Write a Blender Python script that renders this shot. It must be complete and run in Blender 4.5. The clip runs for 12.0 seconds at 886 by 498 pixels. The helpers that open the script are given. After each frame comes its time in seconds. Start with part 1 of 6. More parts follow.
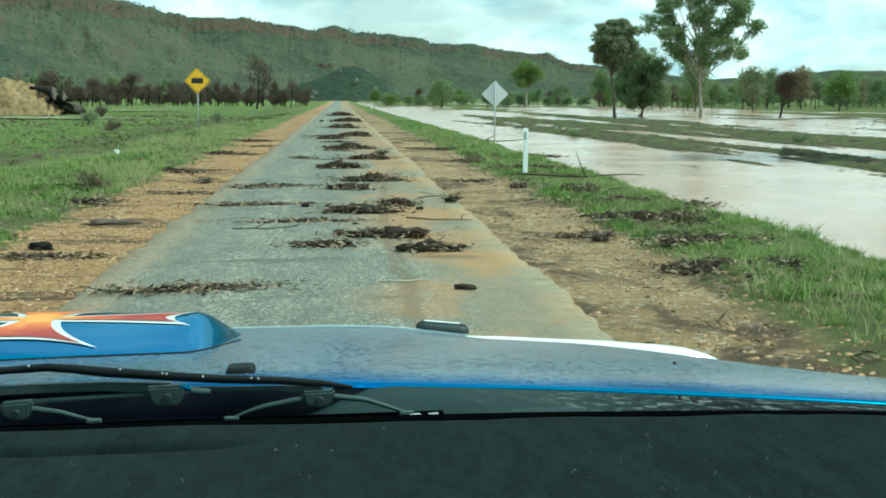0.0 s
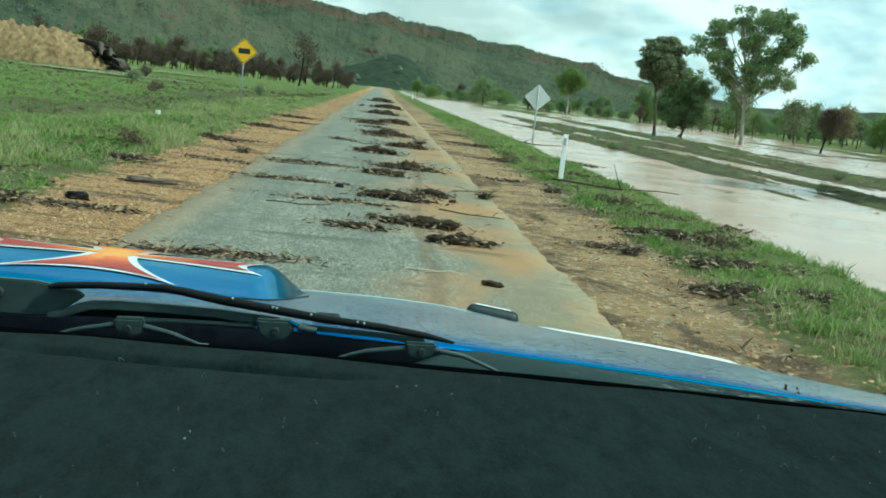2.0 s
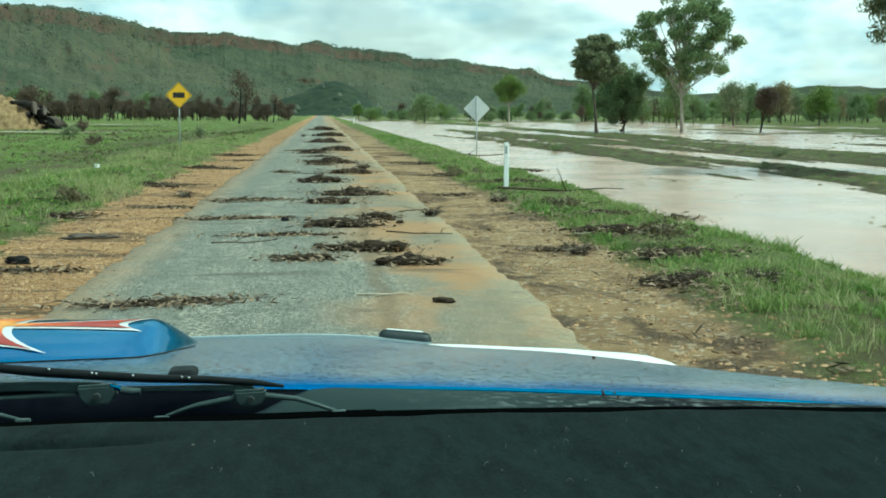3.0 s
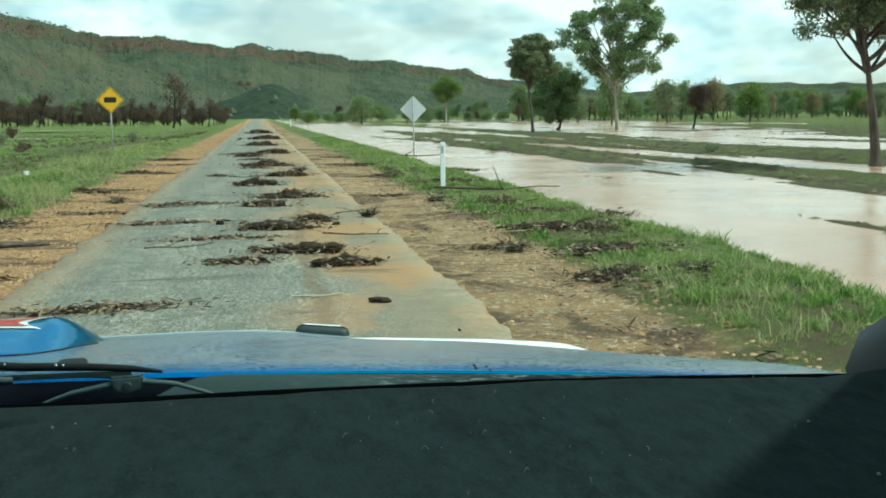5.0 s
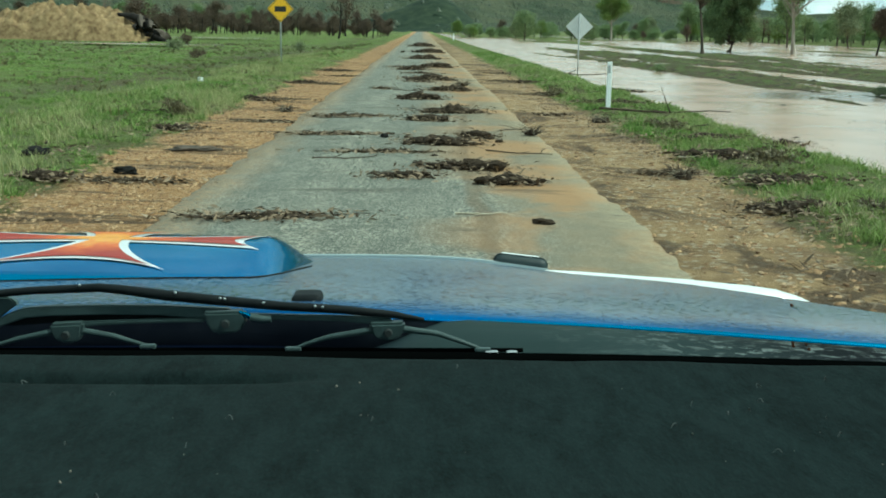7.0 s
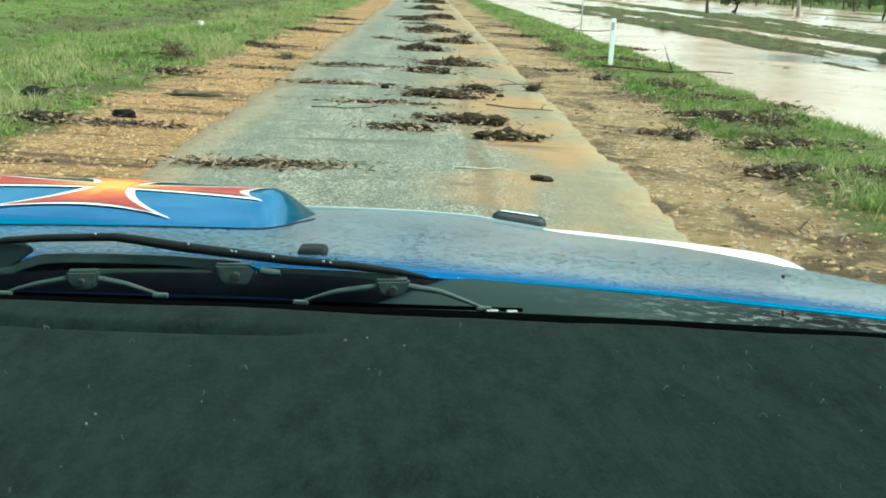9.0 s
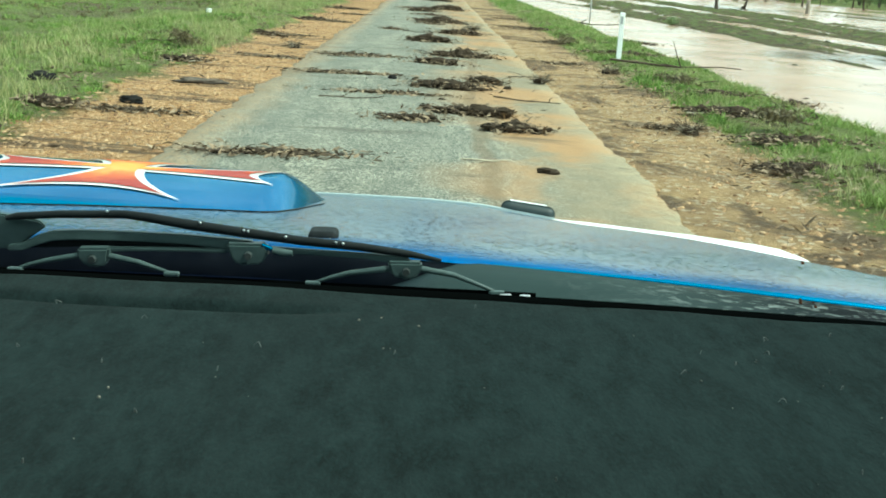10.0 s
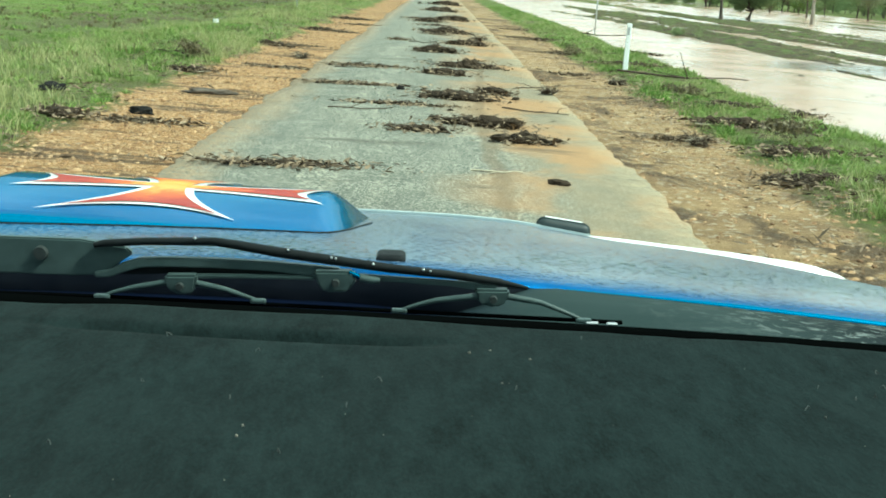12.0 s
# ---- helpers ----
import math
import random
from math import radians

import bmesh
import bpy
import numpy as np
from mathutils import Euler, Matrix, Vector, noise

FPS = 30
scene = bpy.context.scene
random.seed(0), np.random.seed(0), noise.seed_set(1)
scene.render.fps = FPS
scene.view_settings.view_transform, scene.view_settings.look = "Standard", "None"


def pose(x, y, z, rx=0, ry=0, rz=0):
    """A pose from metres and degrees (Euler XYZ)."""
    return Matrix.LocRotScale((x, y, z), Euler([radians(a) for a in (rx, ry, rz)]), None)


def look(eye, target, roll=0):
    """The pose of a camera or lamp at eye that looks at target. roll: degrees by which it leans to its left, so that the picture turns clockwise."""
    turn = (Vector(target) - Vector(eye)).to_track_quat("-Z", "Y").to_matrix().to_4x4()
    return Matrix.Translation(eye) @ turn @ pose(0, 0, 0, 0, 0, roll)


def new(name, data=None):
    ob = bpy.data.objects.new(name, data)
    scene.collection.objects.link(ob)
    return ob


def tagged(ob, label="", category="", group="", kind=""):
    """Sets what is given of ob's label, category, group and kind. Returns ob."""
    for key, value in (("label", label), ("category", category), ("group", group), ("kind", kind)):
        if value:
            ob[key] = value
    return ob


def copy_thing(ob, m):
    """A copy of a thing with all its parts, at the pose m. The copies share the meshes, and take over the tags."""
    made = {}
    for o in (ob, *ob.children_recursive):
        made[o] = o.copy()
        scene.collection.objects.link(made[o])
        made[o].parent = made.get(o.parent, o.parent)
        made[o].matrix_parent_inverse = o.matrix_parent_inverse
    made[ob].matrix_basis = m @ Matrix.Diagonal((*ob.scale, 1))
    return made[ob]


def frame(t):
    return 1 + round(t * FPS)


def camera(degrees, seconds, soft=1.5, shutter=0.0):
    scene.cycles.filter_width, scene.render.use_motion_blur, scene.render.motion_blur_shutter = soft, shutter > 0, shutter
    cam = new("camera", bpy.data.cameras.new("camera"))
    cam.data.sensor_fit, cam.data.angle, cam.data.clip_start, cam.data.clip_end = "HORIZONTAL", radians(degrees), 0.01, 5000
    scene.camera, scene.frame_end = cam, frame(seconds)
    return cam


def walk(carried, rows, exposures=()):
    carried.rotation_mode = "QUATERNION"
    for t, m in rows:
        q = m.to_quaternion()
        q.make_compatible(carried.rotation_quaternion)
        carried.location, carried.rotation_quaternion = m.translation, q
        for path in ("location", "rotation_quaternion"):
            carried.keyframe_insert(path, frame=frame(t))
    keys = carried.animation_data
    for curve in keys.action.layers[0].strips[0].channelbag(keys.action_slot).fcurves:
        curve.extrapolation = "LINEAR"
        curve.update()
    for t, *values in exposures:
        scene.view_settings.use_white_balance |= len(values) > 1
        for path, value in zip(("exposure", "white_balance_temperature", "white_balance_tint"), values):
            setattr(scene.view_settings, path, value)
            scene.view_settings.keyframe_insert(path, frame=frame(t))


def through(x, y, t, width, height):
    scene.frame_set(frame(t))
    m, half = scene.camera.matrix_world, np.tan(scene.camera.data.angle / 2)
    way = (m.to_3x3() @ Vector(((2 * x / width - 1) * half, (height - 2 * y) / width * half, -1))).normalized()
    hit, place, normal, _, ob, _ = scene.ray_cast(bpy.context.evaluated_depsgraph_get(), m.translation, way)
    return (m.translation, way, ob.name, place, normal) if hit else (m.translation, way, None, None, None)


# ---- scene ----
# ---------------------------------------------------------------- camera
cam = camera(46.0, 12.0, soft=1.8)


def eye(x, y, z, yaw, pitch, lean):
    """Place and turn: yaw to the left, pitch up, then the lean about the line of sight."""
    return pose(x, y, z, 90 + pitch, 0, yaw) @ pose(0, 0, 0, 0, 0, -lean)


PATH = [
    (0, eye(0.012, -0.012, 1.602, -5.65, -8.24, -0.11)),
    (0.5, eye(0.017, 0.001, 1.593, -6.89, -8.27, -1.01)),
    (1, eye(-0.033, 0.011, 1.583, -6.96, -8.05, -3.54)),
    (1.5, eye(-0.089, -0.020, 1.573, -6.06, -7.91, -5.88)),
    (2, eye(-0.056, -0.023, 1.575, -4.37, -8.54, -6.56)),
    (2.5, eye(0.044, -0.024, 1.591, -4.85, -8.40, -2.12)),
    (3, eye(0.050, -0.021, 1.591, -6.59, -7.44, -0.15)),
    (4.8, eye(0.120, -0.038, 1.599, -9.29, -8.88, 1.38)),
    (5, eye(0.096, -0.032, 1.575, -9.88, -7.40, 0.68)),
    (5.5, eye(0.058, 0.060, 1.587, -8.96, -6.06, 1.14)),
    (6, eye(0.005, 0.055, 1.591, -5.49, -8.18, 1.14)),
    (6.5, eye(0.018, 0.061, 1.587, -2.53, -10.19, 0.51)),
    (8.5, eye(-0.001, 0.041, 1.580, -0.72, -15.05, -3.06)),
    (9, eye(0.008, 0.038, 1.593, -1.68, -14.49, -2.77)),
    (9.5, eye(-0.030, 0.042, 1.590, -2.11, -14.63, -4.27)),
    (10, eye(0.002, 0.042, 1.585, -1.46, -14.94, -3.66)),
    (10.5, eye(-0.027, 0.046, 1.590, -1.55, -15.03, -3.53)),
    (11, eye(-0.042, 0.045, 1.587, -1.52, -15.16, -4.16)),
    (11.5, eye(-0.059, 0.041, 1.579, -1.90, -15.72, -4.71)),
    (12, eye(-0.057, 0.047, 1.593, -1.21, -14.42, -3.69)),
]
walk(cam, PATH, exposures=[(0.0, 0.26, 5650, -18.0), (1.0, 0.08, 5650, -18.0), (2.5, 0.15, 5750, -18.0), (5.0, 0.18, 5950, -13.0), (5.5, 0.18, 5900, -13.0),
                           (6.5, -0.10, 5850, -14.0), (8.5, 0.63, 6200, -12.0), (9.5, 0.67, 6200, -12.0), (12.0, 0.73, 6200, -12.0)])

# ---------------------------------------------------------------- light
SUN_ELEVATION, SUN_AZIMUTH = radians(50), radians(104)   # azimuth from the road's direction towards the flooded side
world = bpy.data.worlds.new("sky")
scene.world = world
world.use_nodes = True
wt = world.node_tree
wt.nodes.clear()


def wnode(kind, **props):
    n = wt.nodes.new(kind)
    for k, v in props.items():
        if k == "noise_scale":
            n.inputs["Scale"].default_value = v
        elif k == "detail":
            n.inputs["Detail"].default_value = v
        elif k == "rough":
            n.inputs["Roughness"].default_value = v
    return n


sky = wnode("ShaderNodeTexSky")
sky.sky_type, sky.sun_disc = "NISHITA", False
sky.sun_elevation, sky.sun_rotation = SUN_ELEVATION, SUN_AZIMUTH
sky.air_density, sky.dust_density, sky.ozone_density = 1.0, 1.6, 1.0
coord = wnode("ShaderNodeTexCoord")
squash = wnode("ShaderNodeMapping")
squash.inputs["Scale"].default_value = (1.0, 1.0, 2.5)
wt.links.new(coord.outputs["Generated"], squash.inputs["Vector"])
puffs = wnode("ShaderNodeTexNoise", noise_scale=4.2, detail=8, rough=0.56)
wisps = wnode("ShaderNodeTexNoise", noise_scale=9.0, detail=8, rough=0.6)
wt.links.new(squash.outputs[0], puffs.inputs["Vector"])
wt.links.new(squash.outputs[0], wisps.inputs["Vector"])
cover = wnode("ShaderNodeMapRange")
cover.inputs["From Min"].default_value, cover.inputs["From Max"].default_value = 0.40, 0.55
cover.inputs["To Min"].default_value, cover.inputs["To Max"].default_value = 0.40, 0.97
wt.links.new(puffs.outputs["Fac"], cover.inputs["Value"])
tone = wnode("ShaderNodeMix")
tone.data_type = "RGBA"
tone.inputs[6].default_value = (5.5, 7.2, 8.0, 1)
tone.inputs[7].default_value = (10.6, 11.0, 10.8, 1)
shade = wnode("ShaderNodeMapRange")
shade.inputs["From Min"].default_value, shade.inputs["From Max"].default_value = 0.36, 0.57
wt.links.new(wisps.outputs["Fac"], shade.inputs["Value"])
wt.links.new(shade.outputs[0], tone.inputs[0])
clouds = wnode("ShaderNodeMix")
clouds.data_type = "RGBA"
wt.links.new(cover.outputs[0], clouds.inputs[0])
wt.links.new(sky.outputs[0], clouds.inputs[6])
wt.links.new(tone.outputs[2], clouds.inputs[7])
back = wnode("ShaderNodeBackground")
back.inputs["Strength"].default_value = 0.105
wt.links.new(clouds.outputs[2], back.inputs["Color"])
wout = wnode("ShaderNodeOutputWorld")
wt.links.new(back.outputs[0], wout.inputs["Surface"])

sun = new("sun", bpy.data.lights.new("sun", "SUN"))
sun.data.energy, sun.data.angle, sun.data.color = 3.6, radians(2.5), (1.0, 0.95, 0.87)
toward = Vector((math.sin(SUN_AZIMUTH) * math.cos(SUN_ELEVATION), math.cos(SUN_AZIMUTH) * math.cos(SUN_ELEVATION), math.sin(SUN_ELEVATION)))
sun.matrix_world = look(toward * 50, (0, 0, 0))

# ---------------------------------------------------------------- materials


class Paint:
    """A node material with a principled surface, and short ways to add nodes to it."""

    def __init__(self, name, color=(0.5, 0.5, 0.5), rough=0.6, metal=0.0, spec=0.5, coat=0.0):
        self.m = bpy.data.materials.new(name)
        self.m.use_nodes = True
        self.t = self.m.node_tree
        self.p = self.t.nodes["Principled BSDF"]
        self.p.inputs["Base Color"].default_value = (*color, 1)
        self.p.inputs["Roughness"].default_value = rough
        self.p.inputs["Metallic"].default_value = metal
        self.p.inputs["Specular IOR Level"].default_value = spec
        self.p.inputs["Coat Weight"].default_value = coat
        self.p.inputs["Coat Roughness"].default_value = 0.04
        self.where = self.t.nodes.new("ShaderNodeNewGeometry").outputs["Position"]

    def put(self, value, socket):
        if isinstance(value, bpy.types.NodeSocket):
            self.t.links.new(value, socket)
        elif isinstance(value, tuple) and socket.type == "RGBA":
            socket.default_value = (*value, 1) if len(value) == 3 else value
        else:
            socket.default_value = value

    def local(self):
        return self.t.nodes.new("ShaderNodeTexCoord").outputs["Object"]

    def stretch(self, x, y, z, vector=None):
        n = self.t.nodes.new("ShaderNodeMapping")
        self.put(self.where if vector is None else vector, n.inputs["Vector"])
        n.inputs["Scale"].default_value = (x, y, z)
        return n.outputs[0]

    def noise(self, scale, detail=4, rough=0.55, vector=None, warp=0.0):
        n = self.t.nodes.new("ShaderNodeTexNoise")
        self.put(self.where if vector is None else vector, n.inputs["Vector"])
        n.inputs["Scale"].default_value, n.inputs["Detail"].default_value = scale, detail
        n.inputs["Roughness"].default_value, n.inputs["Distortion"].default_value = rough, warp
        return n.outputs["Fac"]

    def cells(self, scale, vector=None, out="Color"):
        n = self.t.nodes.new("ShaderNodeTexVoronoi")
        self.put(self.where if vector is None else vector, n.inputs["Vector"])
        n.inputs["Scale"].default_value = scale
        return n.outputs[out]

    def math(self, op, a, b=0.0, c=0.0):
        n = self.t.nodes.new("ShaderNodeMath")
        n.operation = op
        for i, v in enumerate((a, b, c)):
            self.put(v, n.inputs[i])
        return n.outputs[0]

    def axis(self, i, vector=None):
        n = self.t.nodes.new("ShaderNodeSeparateXYZ")
        self.put(self.where if vector is None else vector, n.inputs[0])
        return n.outputs[i]

    def ramp(self, value, lo, hi, a=0.0, b=1.0):
        n = self.t.nodes.new("ShaderNodeMapRange")
        self.put(value, n.inputs["Value"])
        for k, v in (("From Min", lo), ("From Max", hi), ("To Min", a), ("To Max", b)):
            self.put(v, n.inputs[k])
        return n.outputs[0]

    def mix(self, fac, a, b, how="MIX"):
        n = self.t.nodes.new("ShaderNodeMix")
        n.data_type, n.blend_type = "RGBA", how
        self.put(fac, n.inputs[0])
        self.put(a, n.inputs[6])
        self.put(b, n.inputs[7])
        return n.outputs[2]

    def island(self):
        return self.t.nodes.new("ShaderNodeNewGeometry").outputs["Random Per Island"]

    def each(self):
        return self.t.nodes.new("ShaderNodeObjectInfo").outputs["Random"]

    def color(self, v):
        self.put(v, self.p.inputs["Base Color"])
        return self

    def rough(self, v):
        self.put(v, self.p.inputs["Roughness"])
        return self

    def bump(self, height, strength=0.4, distance=0.01):
        n = self.t.nodes.new("ShaderNodeBump")
        n.inputs["Strength"].default_value, n.inputs["Distance"].default_value = strength, distance
        self.put(height, n.inputs["Height"])
        self.put(n.outputs[0], self.p.inputs["Normal"])
        return self


# the lie of the land across the road, in metres from the car's line
ROAD_LEFT, ROAD_RIGHT = -2.15, 1.85
VERGE_LEFT, VERGE_RIGHT = -3.7, 3.3
WATER_LEVEL = -0.33


def ground_paint():
    g = Paint("ground_soil_and_grass", rough=0.95, spec=0.2)
    x = g.math("ADD", g.axis(0), g.ramp(g.noise(0.5, 4), 0.0, 1.0, -0.9, 0.9))
    fine, mid, big = g.noise(55, 5, 0.7), g.noise(3.2, 5, 0.65), g.noise(0.22, 4)
    # bare gravel beside the seal: orange on one side, browner on the other, with silt bands washed across
    chips = g.cells(70)
    grit = g.noise(19, 8, 0.8)
    pebble = g.cells(24, g.stretch(1.0, 1.0, 0.2))
    gravel = g.mix(g.ramp(mid, 0.3, 0.7), (0.44, 0.235, 0.100), (0.62, 0.380, 0.180))
    gravel = g.mix(g.ramp(grit, 0.55, 0.68, 0.0, 0.7), gravel, (0.66, 0.49, 0.29))
    gravel = g.mix(g.ramp(grit, 0.50, 0.34, 0.0, 0.8), gravel, (0.25, 0.125, 0.058))
    rub = g.noise(6.5, 9, 0.8)
    gravel = g.mix(g.ramp(rub, 0.47, 0.36, 0.0, 0.6), gravel, (0.180, 0.085, 0.038))
    gravel = g.mix(g.ramp(g.axis(0, pebble), 0.74, 0.82, 0.0, 0.55), gravel, (0.66, 0.47, 0.27))
    gravel = g.mix(g.ramp(g.axis(1, pebble), 0.80, 0.86, 0.0, 0.5), gravel, (0.17, 0.090, 0.045))
    brown = g.mix(g.ramp(mid, 0.35, 0.65), (0.31, 0.200, 0.105), (0.50, 0.340, 0.175))
    brown = g.mix(g.ramp(grit, 0.58, 0.70, 0.0, 0.55), brown, (0.46, 0.34, 0.21))
    brown = g.mix(g.ramp(rub, 0.50, 0.62, 0.0, 0.6), brown, (0.52, 0.350, 0.185))
    brown = g.mix(g.ramp(g.axis(0, pebble), 0.84, 0.88, 0.0, 0.7), brown, (0.68, 0.57, 0.41))
    side = g.ramp(g.axis(0), -1.0, 1.0)
    gravel = g.mix(side, gravel, brown)
    # dark wet silt: thin tongues across the paddock side, wide sheets on the flood side
    bands = g.noise(1.0, 7, 0.68, g.stretch(0.28, 1.5, 1.0), 0.9)
    sheets = g.noise(0.62, 7, 0.66, g.stretch(0.8, 0.9, 1.0), 0.8)
    silt = g.mix(grit, (0.070, 0.048, 0.032), (0.150, 0.102, 0.064))
    gravel = g.mix(g.math("MULTIPLY", g.ramp(bands, 0.530, 0.585, 0.0, 0.85), g.ramp(side, 0.0, 1.0, 1.0, 0.35)), gravel, silt)
    gravel = g.mix(g.math("MULTIPLY", g.ramp(sheets, 0.49, 0.56, 0.0, 0.85), side), gravel, silt)
    # soil between the grass, and low grass that is too fine to stand up as blades
    turf = g.mix(g.ramp(mid, 0.3, 0.7), (0.095, 0.170, 0.028), (0.205, 0.305, 0.055))
    turf = g.mix(g.ramp(fine, 0.35, 0.75), turf, (0.200, 0.270, 0.070))
    mud = g.mix(g.ramp(fine, 0.3, 0.7), (0.10, 0.068, 0.042), (0.17, 0.115, 0.07))
    patch = g.noise(0.55, 6, 0.62, g.stretch(1.0, 0.55, 1.0), 0.4)
    turf = g.mix(g.ramp(patch, 0.45, 0.60, 0.0, 0.85), turf, mud)
    tuft = g.noise(11, 7, 0.75)
    near = g.math("MULTIPLY", g.ramp(g.axis(1), 12.0, 30.0, 0.8, 0.15), g.ramp(g.math("ABSOLUTE", g.axis(0)), 8.0, 14.0, 1.0, 0.6))
    turf = g.mix(g.math("MULTIPLY", near, g.ramp(tuft, 0.66, 0.46)), turf, g.mix(fine, (0.065, 0.052, 0.030), (0.18, 0.145, 0.078)))
    turf = g.mix(g.ramp(big, 0.42, 0.62, 0.0, 0.55), turf, (0.17, 0.235, 0.065))
    # the flats by the water are barer and darker where they are wet
    flats = g.ramp(g.axis(0), 8.0, 12.0)
    wet = g.ramp(g.axis(2), WATER_LEVEL - 0.02, WATER_LEVEL + 0.07, 1.0, 0.0)
    low = g.mix(g.ramp(g.noise(1.6, 8, 0.75, g.stretch(1.0, 0.6, 1.0)), 0.42, 0.58), (0.125, 0.165, 0.046), (0.095, 0.072, 0.046))
    low = g.mix(g.ramp(fine, 0.45, 0.7, 0.0, 0.6), low, (0.15, 0.13, 0.07))
    meadow = g.ramp(g.axis(1), 75.0, 130.0)
    turf = g.mix(g.math("MULTIPLY", flats, g.ramp(meadow, 0, 1, 1.0, 0.45)), turf, low)
    turf = g.mix(g.math("MULTIPLY", wet, 0.75), turf, (0.10, 0.07, 0.05))
    left = g.ramp(x, VERGE_LEFT - 0.15, VERGE_LEFT + 0.1)
    right = g.ramp(x, VERGE_RIGHT - 0.1, VERGE_RIGHT + 0.15, 1.0, 0.0)
    strip = g.math("MULTIPLY", left, right)
    g.color(g.mix(strip, turf, gravel))
    relief = g.math("ADD", g.math("MULTIPLY", fine, 0.5), g.math("ADD", g.axis(0, chips), g.math("MULTIPLY", mid, 2.0)))
    return g.bump(g.math("ADD", relief, g.math("MULTIPLY", rub, 2.5)), 1.0, 0.04).m


def asphalt_paint():
    a = Paint("worn_chip_seal", rough=0.85, spec=0.3)
    x = a.axis(0)
    stone = a.cells(120)
    fine = a.noise(130, 3, 0.7)
    streak = a.noise(1.0, 6, 0.65, a.stretch(2.6, 0.16, 1.0), 0.3)
    worn = a.noise(1.0, 7, 0.72, a.stretch(2.2, 0.5, 1.0), 0.8)
    base = a.mix(a.axis(0, stone), (0.045, 0.052, 0.043), (0.165, 0.165, 0.130))
    base = a.mix(a.ramp(a.noise(0.35, 4), 0.35, 0.65, 0.0, 0.5), base, (0.110, 0.120, 0.100))
    base = a.mix(a.ramp(streak, 0.50, 0.68, 0.0, 0.45), base, (0.185, 0.175, 0.138))
    # chips rubbed pale along the wheel tracks and single pale stones everywhere
    tracks = a.math("ABSOLUTE", a.math("SUBTRACT", a.math("ABSOLUTE", a.math("ADD", x, 0.15)), 0.75))
    tracks = a.ramp(a.math("ADD", tracks, a.ramp(streak, 0.3, 0.7, -0.3, 0.3)), 0.45, 0.05, 0.35, 1.0)
    flakes = a.math("MULTIPLY", a.ramp(worn, 0.43, 0.58), a.ramp(a.axis(1, a.cells(46, a.stretch(1.0, 0.55, 1.0))), 0.58, 0.68))
    base = a.mix(a.math("MULTIPLY", a.math("MULTIPLY", flakes, tracks), 0.85), base, (0.44, 0.41, 0.31))
    base = a.mix(a.ramp(a.axis(2, a.cells(95)), 0.80, 0.86, 0.0, 0.45), base, (0.42, 0.40, 0.33))
    coarse = a.cells(80, a.stretch(1.0, 0.9, 1.0))
    base = a.mix(a.math("MULTIPLY", a.ramp(a.axis(0, coarse), 0.70, 0.80), a.ramp(a.noise(2.3, 4, 0.65), 0.36, 0.56, 0.25, 0.85)), base, (0.40, 0.39, 0.31))
    base = a.mix(a.ramp(a.axis(1, coarse), 0.78, 0.88, 0.0, 0.5), base, (0.035, 0.040, 0.035))
    # silt left by the flood, mostly towards the water, and clay-coloured pools of it
    drift = a.math("ADD", x, a.ramp(a.noise(0.55, 6, 0.66, a.stretch(1.0, 0.4, 1)), 0.25, 0.75, -0.75, 0.75))
    silt = a.math("MULTIPLY", a.ramp(drift, 0.45, 1.2), a.ramp(a.noise(33, 7, 0.8), 0.30, 0.62, 1.0, 0.75))
    base = a.mix(a.math("MULTIPLY", silt, 0.74), base, a.mix(a.noise(3, 5, 0.6), (0.165, 0.150, 0.105), (0.36, 0.255, 0.140)))
    clay = a.math("MULTIPLY", a.ramp(x, -0.1, 0.9), a.ramp(a.noise(0.75, 5, 0.6, a.stretch(0.6, 0.75, 1.0), 0.6), 0.46, 0.58))
    base = a.mix(a.math("MULTIPLY", clay, 0.85), base, a.mix(a.noise(9, 5, 0.7), (0.30, 0.165, 0.075), (0.42, 0.25, 0.115)))
    damp = a.noise(1.0, 5, 0.6, a.stretch(0.30, 1.5, 1.0), 0.7)
    base = a.mix(a.ramp(damp, 0.60, 0.68, 0.0, 0.6), base, (0.065, 0.053, 0.040))
    # the damp track of one wheel, which swings out to the edge
    swing = a.math("ADD", a.math("ADD", 0.55, a.math("MULTIPLY", a.math("POWER", a.math("MAXIMUM", a.math("SUBTRACT", a.axis(1), 11.0), 0.0), 2.0), 0.0042)), a.ramp(a.noise(0.9, 3), 0.3, 0.7, -0.05, 0.05))
    track = a.ramp(a.math("ABSOLUTE", a.math("SUBTRACT", x, swing)), 0.11, 0.04, 0.0, 0.5)
    base = a.mix(a.math("MULTIPLY", track, a.ramp(a.axis(1), 27.0, 22.0)), base, (0.15, 0.098, 0.052))
    # crumbling pale edges
    rim = a.math("ABSOLUTE", a.math("SUBTRACT", x, (ROAD_LEFT + ROAD_RIGHT) / 2))
    rim = a.math("ADD", rim, a.ramp(a.noise(5, 4), 0, 1, -0.25, 0.25))
    half = (ROAD_RIGHT - ROAD_LEFT) / 2
    base = a.mix(a.math("MULTIPLY", a.ramp(rim, half - 0.30, half - 0.02, 0.0, 0.75), a.ramp(a.noise(17, 6, 0.75), 0.40, 0.6)), base, (0.36, 0.30, 0.195))
    # orange gravel strewn over the paddock-side edge
    strewn = a.math("ADD", x, a.ramp(a.noise(2.0, 6, 0.7), 0.0, 1.0, -0.5, 0.5))
